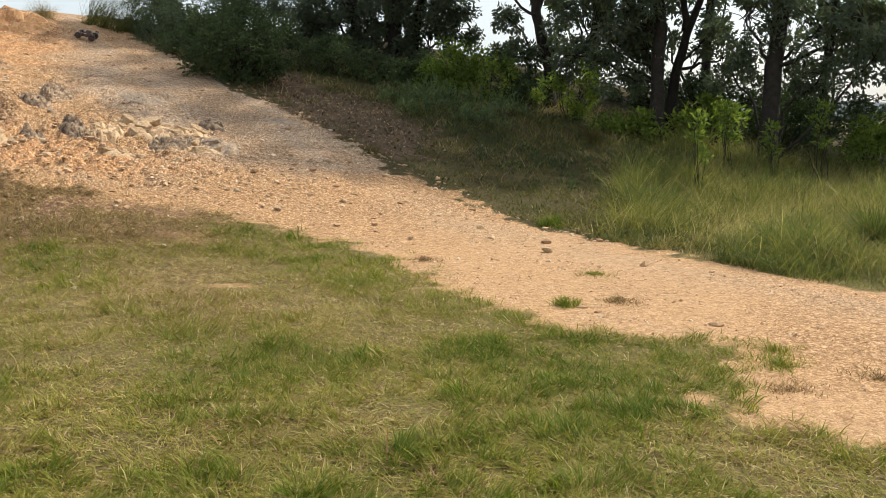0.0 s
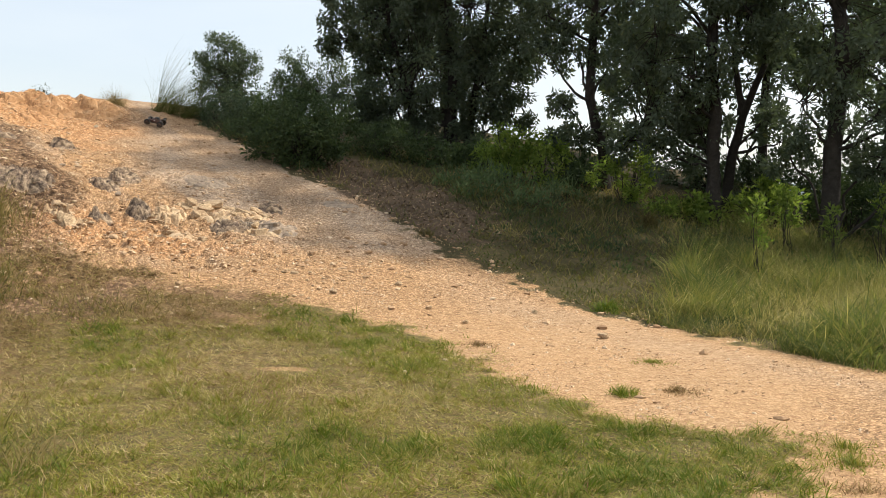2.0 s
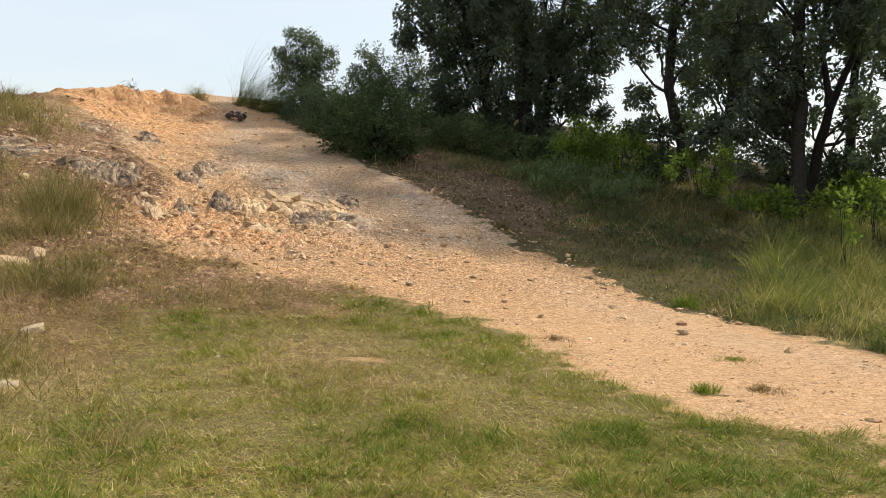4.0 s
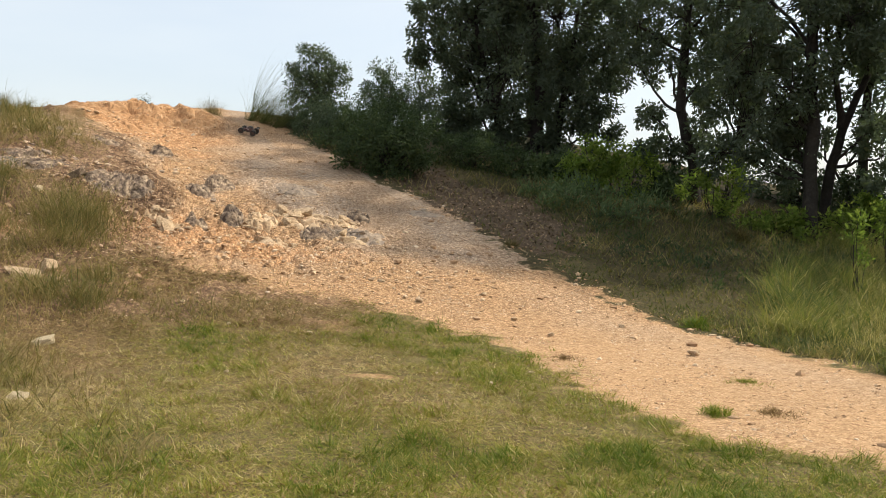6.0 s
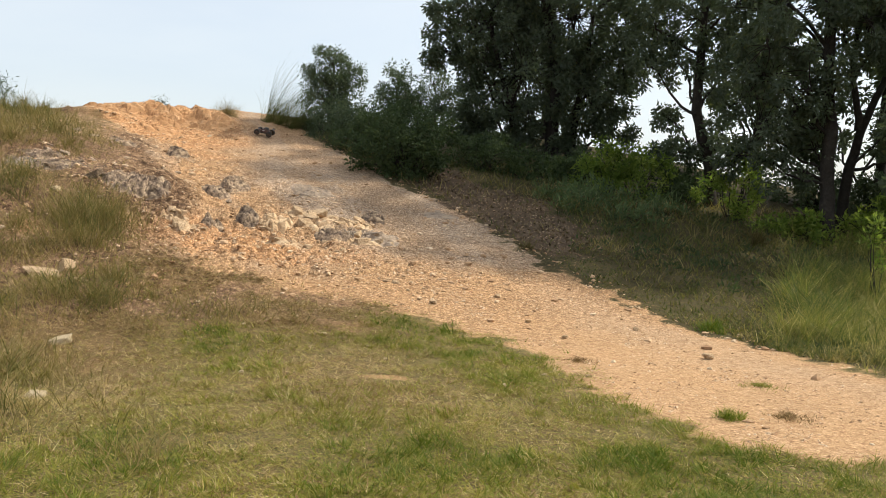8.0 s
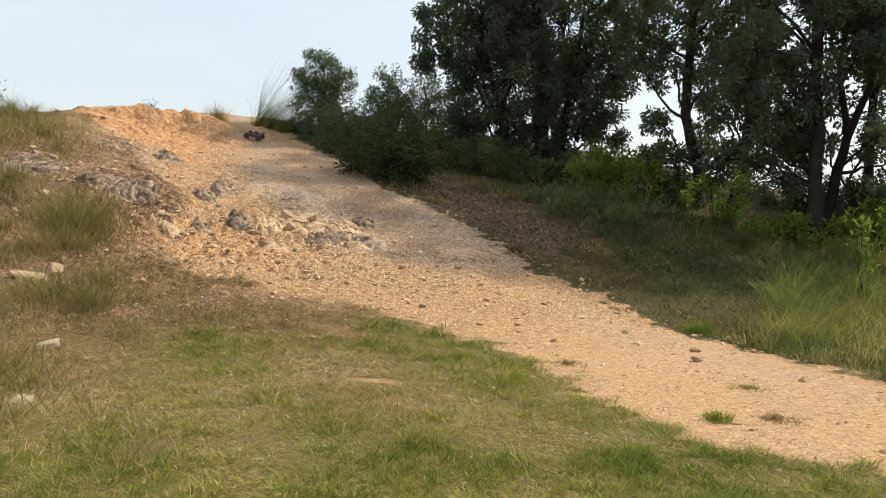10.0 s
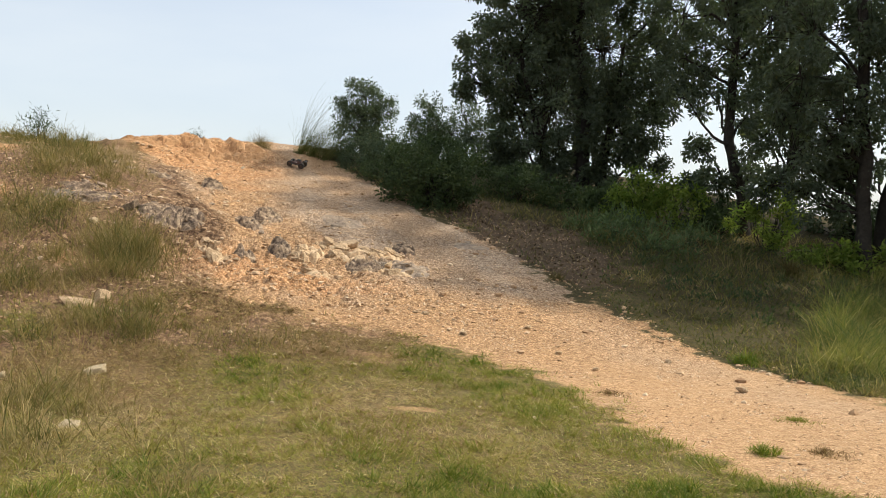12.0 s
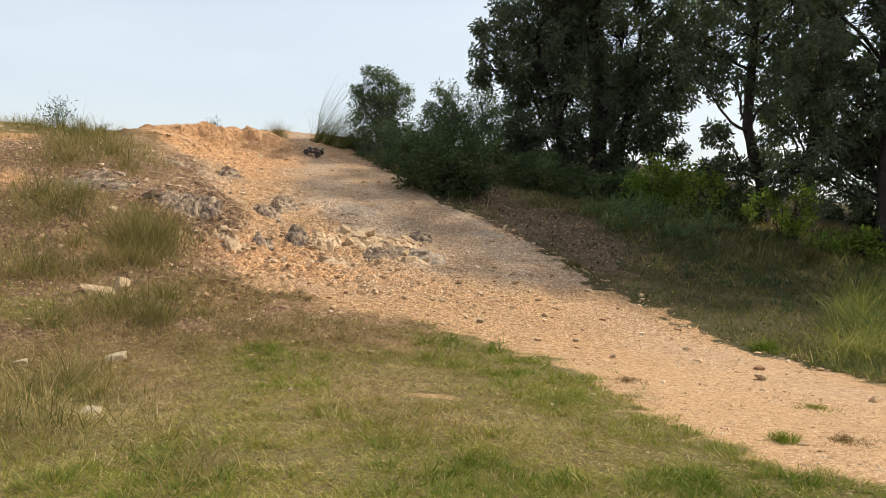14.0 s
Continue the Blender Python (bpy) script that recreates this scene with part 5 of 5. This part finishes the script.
def block_mesh(material, seed):
    """A broken block of bedrock: the hull of chance points in a box, all flat faces and sharp edges."""
    g = random.Random(seed)
    bm = bmesh.new()
    for sx in (-1, 1):
        for sy in (-1, 1):
            for sz in (-1, 1):
                for _ in range(2):
                    bm.verts.new((sx * g.uniform(0.2, 1.0), sy * g.uniform(0.2, 1.0), sz * g.uniform(0.35, 1.0)))
    hull = bmesh.ops.convex_hull(bm, input=bm.verts[:])
    bmesh.ops.delete(bm, geom=[e for e in hull["geom_interior"] if isinstance(e, bmesh.types.BMVert)], context="VERTS")
    bmesh.ops.bevel(bm, geom=bm.edges[:], offset=0.05, segments=1, affect="EDGES")
    me = bpy.data.meshes.new("block")
    bm.to_mesh(me)
    bm.free()
    me.materials.append(material)
    return me


BLOCKS = {}
for k, (x, y, long, deep, tall, tip, turn) in enumerate(((-5.98, 8.92, 0.09, 0.07, 0.09, -40, 55), (-6.14, 8.68, 0.22, 0.14, 0.05, 10, 30), (-5.72, 8.72, 0.09, 0.06, 0.03, 6, 10), (-5.66, 11.2, 0.13, 0.05, 0.13, -25, 60), (-5.8, 11.25, 0.10, 0.05, 0.11, -30, 35))):
    ob = new("stone_slab", block_mesh(PALE_ROCK, 90 + k))
    ob.matrix_basis = pose(x, y, float(ground_height(x, y)) + tall * 0.45, tip, 8, turn) @ Matrix.Diagonal((long, deep, tall, 1))
    tagged(ob, "tan sandstone slab set in the stony bank", "rock", "sandstone slabs in the bank")
for k, (x, y, long, deep, tall, turn, lean) in enumerate(((-4.88, 7.15, 0.125, 0.08, 0.034, 28, 8), (-4.07, 5.64, 0.105, 0.085, 0.028, 20, 3), (-5.49, 6.64, 0.075, 0.05, 0.035, 40, 5))):
    ob = new("flat_rock", block_mesh(WHITE_ROCK, 70 + k))
    ob.matrix_basis = pose(x, y, float(ground_height(x, y)) + tall * 0.55, 6, -lean, turn) @ Matrix.Diagonal((long, deep, tall, 1))
    tagged(ob, "flat angular whitish rock lying in the grass", "rock", "whitish rocks in the grass")


def outcrop(name, label, material, x, y, rx, ry, turn, height, seed, group="", count=9, size=0.38):
    """Bedrock that breaks through the slope: a cracked sheet that sinks under the soil at its rim, and broken blocks of one strike and dip that stand out of it."""
    nu, nv = 44, 36
    u, v = np.meshgrid(np.linspace(-1, 1, nu), np.linspace(-1, 1, nv))
    u, v = u.ravel(), v.ravel()
    co, si = math.cos(radians(turn)), math.sin(radians(turn))
    bu, bv = u * rx, v * ry
    wx, wy = x + bu * co - bv * si, y + bu * si + bv * co
    rim = u * u + v * v + 0.45 * fbm(wx, wy, 0.35, 3, seed)
    body = step(1.1, 0.1, rim)
    coarse, fine = cobbles(bu * 0.6, bv, 0.42, seed), cobbles(bu * 0.7, bv, 0.15, seed + 5)
    beds = strata(bu * 0.9 + bv * 0.4, bv * 0.9 - bu * 0.4, 0.13, seed + 2)
    z = ground_height(wx, wy) - 0.05 + body * (0.05 + 0.8 * height * (0.05 + 0.16 * coarse + 0.06 * fine + 0.55 * beds + 0.15 * fbm(wx, wy, 0.25, 4, seed)))
    z0 = float(ground_height(x, y))
    i, j = np.meshgrid(np.arange(nu - 1), np.arange(nv - 1))
    k = (j * nu + i).ravel()
    root = thing(name, pose(x, y, z0), label, "outcrop", group)
    place("bedrock", mesh_of("bedrock", np.stack([wx - x, wy - y, z - z0], -1), np.stack([k, k + 1, k + nu + 1, k + nu], -1), material), root)
    if material.name not in BLOCKS:
        BLOCKS[material.name] = [block_mesh(material, 40 + q) for q in range(7)]
    g = random.Random(seed)
    dip, strike = g.uniform(8, 24), turn + g.uniform(-15, 15)
    for q in range(count if material is PALE_ROCK else max(1, count // 3)):
        a, reach = g.uniform(0, 2 * math.pi), 0.85 * math.sqrt(g.uniform(0, 1))
        du, dv = math.cos(a) * reach * rx, math.sin(a) * reach * ry
        px, py = du * co - dv * si, du * si + dv * co
        s = size * g.uniform(0.35, 0.75) * (1.15 - 0.6 * reach) * min(rx, 1.6 * ry)
        tall = s * g.uniform(0.35, 0.7)
        pz = float(ground_height(x + px, y + py)) - z0 + 0.2 * tall
        ob = place("block", BLOCKS[material.name][g.randrange(7)], root)
        ob.matrix_basis = pose(px, py, pz, dip + g.uniform(-20, 20), g.uniform(-25, 25), strike + g.uniform(-35, 35)) @ Matrix.Diagonal((s * g.uniform(0.7, 1.7), s * g.uniform(0.6, 1.1), tall, 1))
    return root


for k, (x, y, rx, ry, turn, h, count) in enumerate(((-6.95, 11.75, 0.55, 0.36, 30, 0.12, 8), (-6.5, 11.95, 0.26, 0.26, 28, 0.15, 6), (-7.95, 15.4, 0.26, 0.34, 27, 0.34, 6), (-6.2, 14.0, 0.34, 0.40, 24, 0.32, 9),
                                                    (-5.95, 12.75, 0.26, 0.26, 25, 0.2, 5), (-5.46, 11.62, 0.19, 0.18, 25, 0.2, 4), (-5.14, 12.15, 0.20, 0.30, 23, 0.26, 7), (-3.88, 12.2, 0.30, 0.22, 18, 0.18, 7),
                                                    (-3.58, 13.5, 0.24, 0.22, 15, 0.18, 4), (-8.7, 14.7, 0.30, 0.26, 31, 0.22, 5), (-8.0, 11.75, 0.50, 0.30, 35, 0.15, 9), (-8.5, 12.1, 0.42, 0.30, 35, 0.15, 7))):
    outcrop("shale_outcrop", "dark grey cracked shale outcrop embedded in the bank", DARK_ROCK, x, y, rx, ry, turn, h, 600 + 11 * k, "shale outcrops", count, 0.5)
for k, (x, y, rx, ry, turn, h) in enumerate(((-5.0, 14.7, 0.55, 0.55, 19, 0.12), (-3.15, 12.5, 0.42, 0.3, 15, 0.10), (-2.6, 14.6, 0.5, 0.35, 10, 0.07))):
    outcrop("shale_outcrop", "low grey shale outcrop worn flat in the slope", GREY_ROCK, x, y, rx, ry, turn, h, 700 + 11 * k, "shale outcrops", 4, 0.4)
for k, (x, y, rx, ry, turn, h, count) in enumerate(((-4.73, 12.2, 0.34, 0.40, 21, 0.18, 9), (-4.2, 12.5, 0.40, 0.32, 18, 0.15, 9), (-4.4, 12.95, 0.55, 0.30, 18, 0.13, 10), (-3.75, 12.9, 0.40, 0.30, 15, 0.13, 8), (-5.68, 11.3, 0.24, 0.24, 27, 0.16, 5),
                                                    (-3.3, 12.3, 0.40, 0.25, 10, 0.10, 6), (-6.0, 11.5, 0.34, 0.22, 27, 0.12, 6), (-4.3, 11.5, 0.5, 0.25, 20, 0.09, 8))):
    outcrop("sandstone_outcrop", "pale cream broken sandstone ledge breaking through the slope", PALE_ROCK, x, y, rx, ry, turn, 0.38 * h, 800 + 11 * k, "pale sandstone ledge", count, 0.42)
for k, (x, y, rx, ry, turn, h) in enumerate(((-9.75, 18.0, 0.9, 0.45, 25, 0.24), (-8.95, 18.5, 0.8, 0.38, 30, 0.22), (-10.6, 17.3, 0.7, 0.4, 20, 0.20), (-9.35, 17.2, 0.6, 0.3, 25, 0.12))):
    outcrop("clay_ledge", "orange layered clay ledge under the crest", ORANGE_ROCK, x, y, rx, ry, turn, h, 900 + 11 * k, "clay ledges under the crest", 4, 0.22)
rocks("pale_rock", "pale tan broken rock on the ledge", PALE_ROCK, cluster([(-4.75, 12.0, 0.30), (-3.9, 12.0, 0.3), (-5.4, 11.2, 0.34), (-4.6, 11.2, 0.32), (-5.9, 11.1, 0.3), (-3.5, 11.6, 0.3), (-2.3, 9.8, 0.2), (-2.5, 10.6, 0.3)], 6, 0.09, 0.20, 7),
      0.6, "pale rocks on the ledge", 0.15, 0.45, (8, 0))
rocks("shale_stone", "grey-brown broken shale stone on the slope", GREY_ROCK, cluster([(-6.9, 11.2, 0.35), (-7.2, 13.9, 0.35), (-5.7, 12.7, 0.35), (-8.4, 12.5, 0.5), (-9.3, 14.2, 0.5)], 5, 0.10, 0.22, 9),
      0.55, "shale stones on the bank", 0.18, 0.45, (8, 0))
rocks("crest_rock", "brown rock on the rim of the crest", PALE_ROCK, cluster([(-9.6, 18.1, 0.4), (-10.6, 17.6, 0.35), (-10.2, 16.9, 0.3), (-11.4, 16.4, 0.4)], 4, 0.12, 0.30, 8), 0.6, "brown rocks along the crest", 0.14, 0.6)
rocks("track_stone", "brown stone lying on the dirt track", PALE_ROCK, [(1.15, 8.85, 0.075, 0), (-0.3, 9.4, 0.045, 50), (-1.2, 10.8, 0.055, 0), (0.5, 10.2, 0.05, 10), (-1.9, 10.1, 0.06, 40), (-0.75, 10.0, 0.045, 0)], 0.8, "stones on the track", 0.12, 0.2)

# loose gravel over the dirt
ico = bmesh.new()
bmesh.ops.create_icosphere(ico, subdivisions=1, radius=1.0)
PEBBLE_V = np.array([vert.co[:] for vert in ico.verts])
PEBBLE_F = np.array([[vert.index for vert in face.verts] for face in ico.faces])
ico.free()


def gravel(name, label, x, y, size, g, shape, faces, material=GRAVEL, smooth=False, lift=0.05):
    """Loose stones on the ground, half sunk in."""
    n = len(x)
    v = shape[None] * (1 + g.uniform(-0.35, 0.35, (n, len(shape), 1)))
    a = g.uniform(0, 2 * np.pi, n)
    c, s = np.cos(a)[:, None], np.sin(a)[:, None]
    sx, sy, sz = size[:, None] * g.uniform(0.8, 1.3, (n, 1)), size[:, None] * g.uniform(0.6, 1.0, (n, 1)), size[:, None] * g.uniform(0.4, 0.75, (n, 1))
    vx, vy, vz = v[..., 0] * sx, v[..., 1] * sy, v[..., 2] * sz
    z = ground_height(x, y)[:, None] + sz * lift
    v = np.stack([vx * c - vy * s + x[:, None], vx * s + vy * c + y[:, None], vz + z], -1).reshape(-1, 3)
    f = (faces[None] + (np.arange(n) * len(shape))[:, None, None]).reshape(-1, 3)
    return tagged(place(name, mesh_of(name, v, f, material, smooth, tone=np.repeat(g.uniform(0, 1, n), len(shape)))), label, "gravel", kind="stuff")


OCTA_V = np.array([(1, 0, 0), (0, 1, 0), (-1, 0, 0), (0, -1, 0), (0, 0, 1), (0, 0, -1)], float)
OCTA_F = np.array([(0, 1, 4), (1, 2, 4), (2, 3, 4), (3, 0, 4)])   # the underside lies in the soil
g = np.random.default_rng(51)
x, y, r = scatter(240000, -42, 30, 4.0, 21.0, g, 0.85)
td = track_distance(x, y)
dens = step(-0.35, 0.5, td) * (0.30 + 0.70 * step(5.0, 8.5, uphill(x, y) + 0.45 * (x + 1.0) + 1.2 * fbm(x, y, 1.5, 2, 303))) * np.clip(0.22 + 1.5 * fbm(x, y, 0.6, 3, 301), 0.03, 1) + 0.45 * (across(x, y) > -6) * step(8.6, 10.2, uphill(x, y)) * step(-0.5, 0.4, fbm(x, y, 0.7, 3, 305)) + 0.16 * litter_amount(x, y) 
keep = g.uniform(0, 1, len(x)) < dens
x, y = x[keep], y[keep]
size = (0.006 + 0.020 * g.uniform(0, 1, len(x)) ** 4 + 0.0004 * np.hypot(x, y)) * 0.8
gravel("gravel", "loose tan gravel and stone chips on the dirt", x, y, size, g, OCTA_V, OCTA_F, lift=-0.1)
g = np.random.default_rng(53)
x, y, r = scatter(22000, -44, 6, 9.0, 17.0, g, 0.9)
chip = 0.5 * blob(x, y, -4.6, 10.9, 2.6, 0.9, 14) + 0.5 * blob(x, y, -8.4, 12.0, 2.6, 1.4, 30) + 0.25 * step(0.2, 0.8, track_distance(x, y)) * step(9, 10.5, uphill(x, y))
keep = g.uniform(0, 1, len(x)) < chip
x, y = x[keep], y[keep]
gravel("stone_chips", "angular tan stone chips below the rock ledge", x, y, 0.012 + 0.024 * g.uniform(0, 1, len(x)) ** 2, g, OCTA_V, OCTA_F, lift=-0.1)
g = np.random.default_rng(52)
x, y, r = scatter(22000, -44, 20, 6.0, 22.0, g, 0.9)
td = track_distance(x, y)
dens = (0.9 * blob(x, y, -4.8, 10.9, 2.4, 0.8, 12) + 0.12 * step(0, 0.6, td) * step(7.6, 9.0, uphill(x, y)) + 0.02 * step(0, 0.6, td) + 0.7 * np.exp(-((td + 0.05) / 0.18) ** 2) * (across(x, y) < -6) * (y > 9.5)
        + (0.25 + 0.5 * step(12.5, 14.5, uphill(x, y)) * step(-3.8, -2.6, across(x, y))) * (across(x, y) > -5.5) * step(8.8, 10.0, uphill(x, y)) * step(-0.1, 0.5, fbm(x, y, 0.9, 3, 311)))
keep = g.uniform(0, 1, len(x)) < dens
x, y = x[keep], y[keep]
gravel("rubble", "broken tan stones strewn on the bank and the rim of the track", x, y, 0.014 + 0.045 * g.uniform(0, 1, len(x)) ** 4, g, PEBBLE_V, PEBBLE_F, GRAVEL, False)

# ---- radio-controlled buggy ----
def box(bm, cx, cy, cz, sx, sy, sz, taper=1.0, bevel=0.004):
    """A bevelled block; taper narrows its top."""
    r = bmesh.ops.create_cube(bm, size=1.0)
    for vert in r["verts"]:
        k = taper if vert.co.z > 0 else 1.0
        vert.co = Vector((cx + vert.co.x * sx * k, cy + vert.co.y * sy * k, cz + vert.co.z * sz))
    edges = {e for vert in r["verts"] for e in vert.link_edges}
    bmesh.ops.bevel(bm, geom=list(edges), offset=bevel, segments=1, affect="EDGES")


def lathe(profile, sides=20):
    """A wheel-like body turned about the y axis from (radius, y) rows."""
    bm = bmesh.new()
    rings = []
    for rad, yy in profile:
        rings.append([bm.verts.new((math.cos(2 * math.pi * k / sides) * rad, yy, math.sin(2 * math.pi * k / sides) * rad)) for k in range(sides)])
    for a, b in zip(rings[:-1], rings[1:]):
        for k in range(sides):
            bm.faces.new((a[k], a[(k + 1) % sides], b[(k + 1) % sides], b[k]))
    bm.faces.new(rings[0][::-1])
    bm.faces.new(rings[-1])
    bmesh.ops.recalc_face_normals(bm, faces=bm.faces[:])
    return bm


def buggy(x, y, heading):
    rubber = plain_material("dusty_black_rubber", (0.018, 0.017, 0.016), 0.85)
    shell = plain_material("dark_red_body_paint", (0.06, 0.014, 0.011), 0.4)
    black = plain_material("black_plastic", (0.02, 0.02, 0.021), 0.5)
    white = plain_material("white_sticker", (0.6, 0.6, 0.58), 0.5)
    metal = plain_material("grey_metal", (0.35, 0.34, 0.33), 0.35, 1.0)
    z = max(float(ground_height(x + px, y + py)) for px in (-0.14, 0, 0.14) for py in (-0.12, 0, 0.12)) * 0.5 + float(ground_height(x, y)) * 0.5
    dx = float(land(x + 0.2 * math.cos(radians(heading)), y + 0.2 * math.sin(radians(heading))) - land(x - 0.2 * math.cos(radians(heading)), y - 0.2 * math.sin(radians(heading))))
    dy = float(land(x - 0.2 * math.sin(radians(heading)), y + 0.2 * math.cos(radians(heading))) - land(x + 0.2 * math.sin(radians(heading)), y - 0.2 * math.cos(radians(heading))))
    m = pose(x, y, z) @ pose(0, 0, 0, 0, 0, heading) @ pose(0, 0, 0, math.degrees(math.atan(dy / 0.4)), -math.degrees(math.atan(dx / 0.4)), 0)
    root = thing("toy_buggy", m, "small black and dark red radio-controlled off-road buggy on the track", "toy car")
    bm = bmesh.new()
    box(bm, 0, 0, 0.055, 0.34, 0.12, 0.022)
    part("chassis", bm, black, root, smooth=False)
    bm = bmesh.new()
    box(bm, -0.02, 0, 0.105, 0.23, 0.14, 0.075, 0.72, 0.012)
    box(bm, 0.12, 0, 0.085, 0.12, 0.09, 0.035, 0.7, 0.008)
    body = part("body", bm, shell, root, "dark red painted body shell", smooth=False)
    bm = bmesh.new()
    box(bm, -0.035, 0, 0.160, 0.12, 0.095, 0.045, 0.7, 0.01)
    part("cabin", bm, black, body, "black cabin roof", smooth=False)
    for sx, sy in ((0.02, 0.058), (0.02, -0.058)):
        bm = bmesh.new()
        box(bm, sx, sy, 0.108, 0.06, 0.004, 0.018, 1, 0.001)
        part("sticker", bm, white, body, "white sticker", smooth=False)
    bm = bmesh.new()
    box(bm, -0.185, 0, 0.165, 0.06, 0.17, 0.006, 1, 0.002)
    wing = part("rear_wing", bm, black, root, smooth=False)
    for sy in (0.082, -0.082):
        bm = bmesh.new()
        box(bm, -0.185, sy, 0.165, 0.07, 0.005, 0.035, 1, 0.001)
        part("end_plate", bm, black, wing, smooth=False)
    bm = bmesh.new()
    box(bm, 0.195, 0, 0.06, 0.03, 0.13, 0.025, 0.8, 0.006)
    part("bumper", bm, black, root, smooth=False)
    for sx in (0.135, -0.135):
        bm = bmesh.new()
        box(bm, sx, 0, 0.10, 0.008, 0.11, 0.08, 0.75, 0.002)
        part("shock_tower", bm, black, root, smooth=False)
        for sy in (0.075, -0.075):
            v, f = tube([(sx, sy * 0.6, 0.135), (sx, sy * 0.9, 0.10), (sx, sy * 1.2, 0.065)], (0.008, 0.011, 0.006), 8)
            place("shock_absorber", mesh_of("shock_absorber", v, f, metal, True), root, "grey metal shock absorber")
            v, f = tube([(sx, sy * 0.4, 0.055), (sx, sy * 1.0, 0.056), (sx, sy * 1.7, 0.06)], (0.007, 0.006, 0.007), 6)
            place("suspension_arm", mesh_of("suspension_arm", v, f, black, True), root)
    for sx in (0.14, -0.14):
        for side in (1, -1):
            bm = lathe([(0.034, -0.026), (0.052, -0.03), (0.060, -0.022), (0.062, 0.0), (0.060, 0.022), (0.052, 0.03), (0.034, 0.026)], 22)
            for face in [fc for fc in bm.faces if len(fc.verts) == 4 and abs(fc.calc_center_median().y) < 0.02]:
                if (round(math.atan2(face.calc_center_median().z, face.calc_center_median().x) * 22 / math.pi) // 2) % 2 == 0:
                    nrm = face.calc_center_median()
                    nrm.y = 0
                    for vert in bmesh.ops.extrude_discrete_faces(bm, faces=[face])["faces"][0].verts:
                        vert.co += nrm.normalized() * 0.006
            tyre = part("tyre", bm, rubber, root, "knobbly black tyre", smooth=False)
            tyre.matrix_basis = pose(sx, side * 0.135, 0.064)
            bm = lathe([(0.006, 0.030), (0.012, 0.030), (0.014, 0.024), (0.032, 0.027), (0.034, 0.022)] if side > 0 else [(0.034, -0.022), (0.032, -0.027), (0.014, -0.024), (0.012, -0.030), (0.006, -0.030)], 18)
            rim = part("rim", bm, shell, tyre, "dark red wheel rim")
    v, f = tube([(-0.08, 0.05, 0.12), (-0.09, 0.052, 0.22), (-0.11, 0.054, 0.30)], (0.0025, 0.002, 0.0015), 5)
    place("antenna", mesh_of("antenna", v, f, black, True), root)
    return root


buggy(-7.62, 18.9, 188)
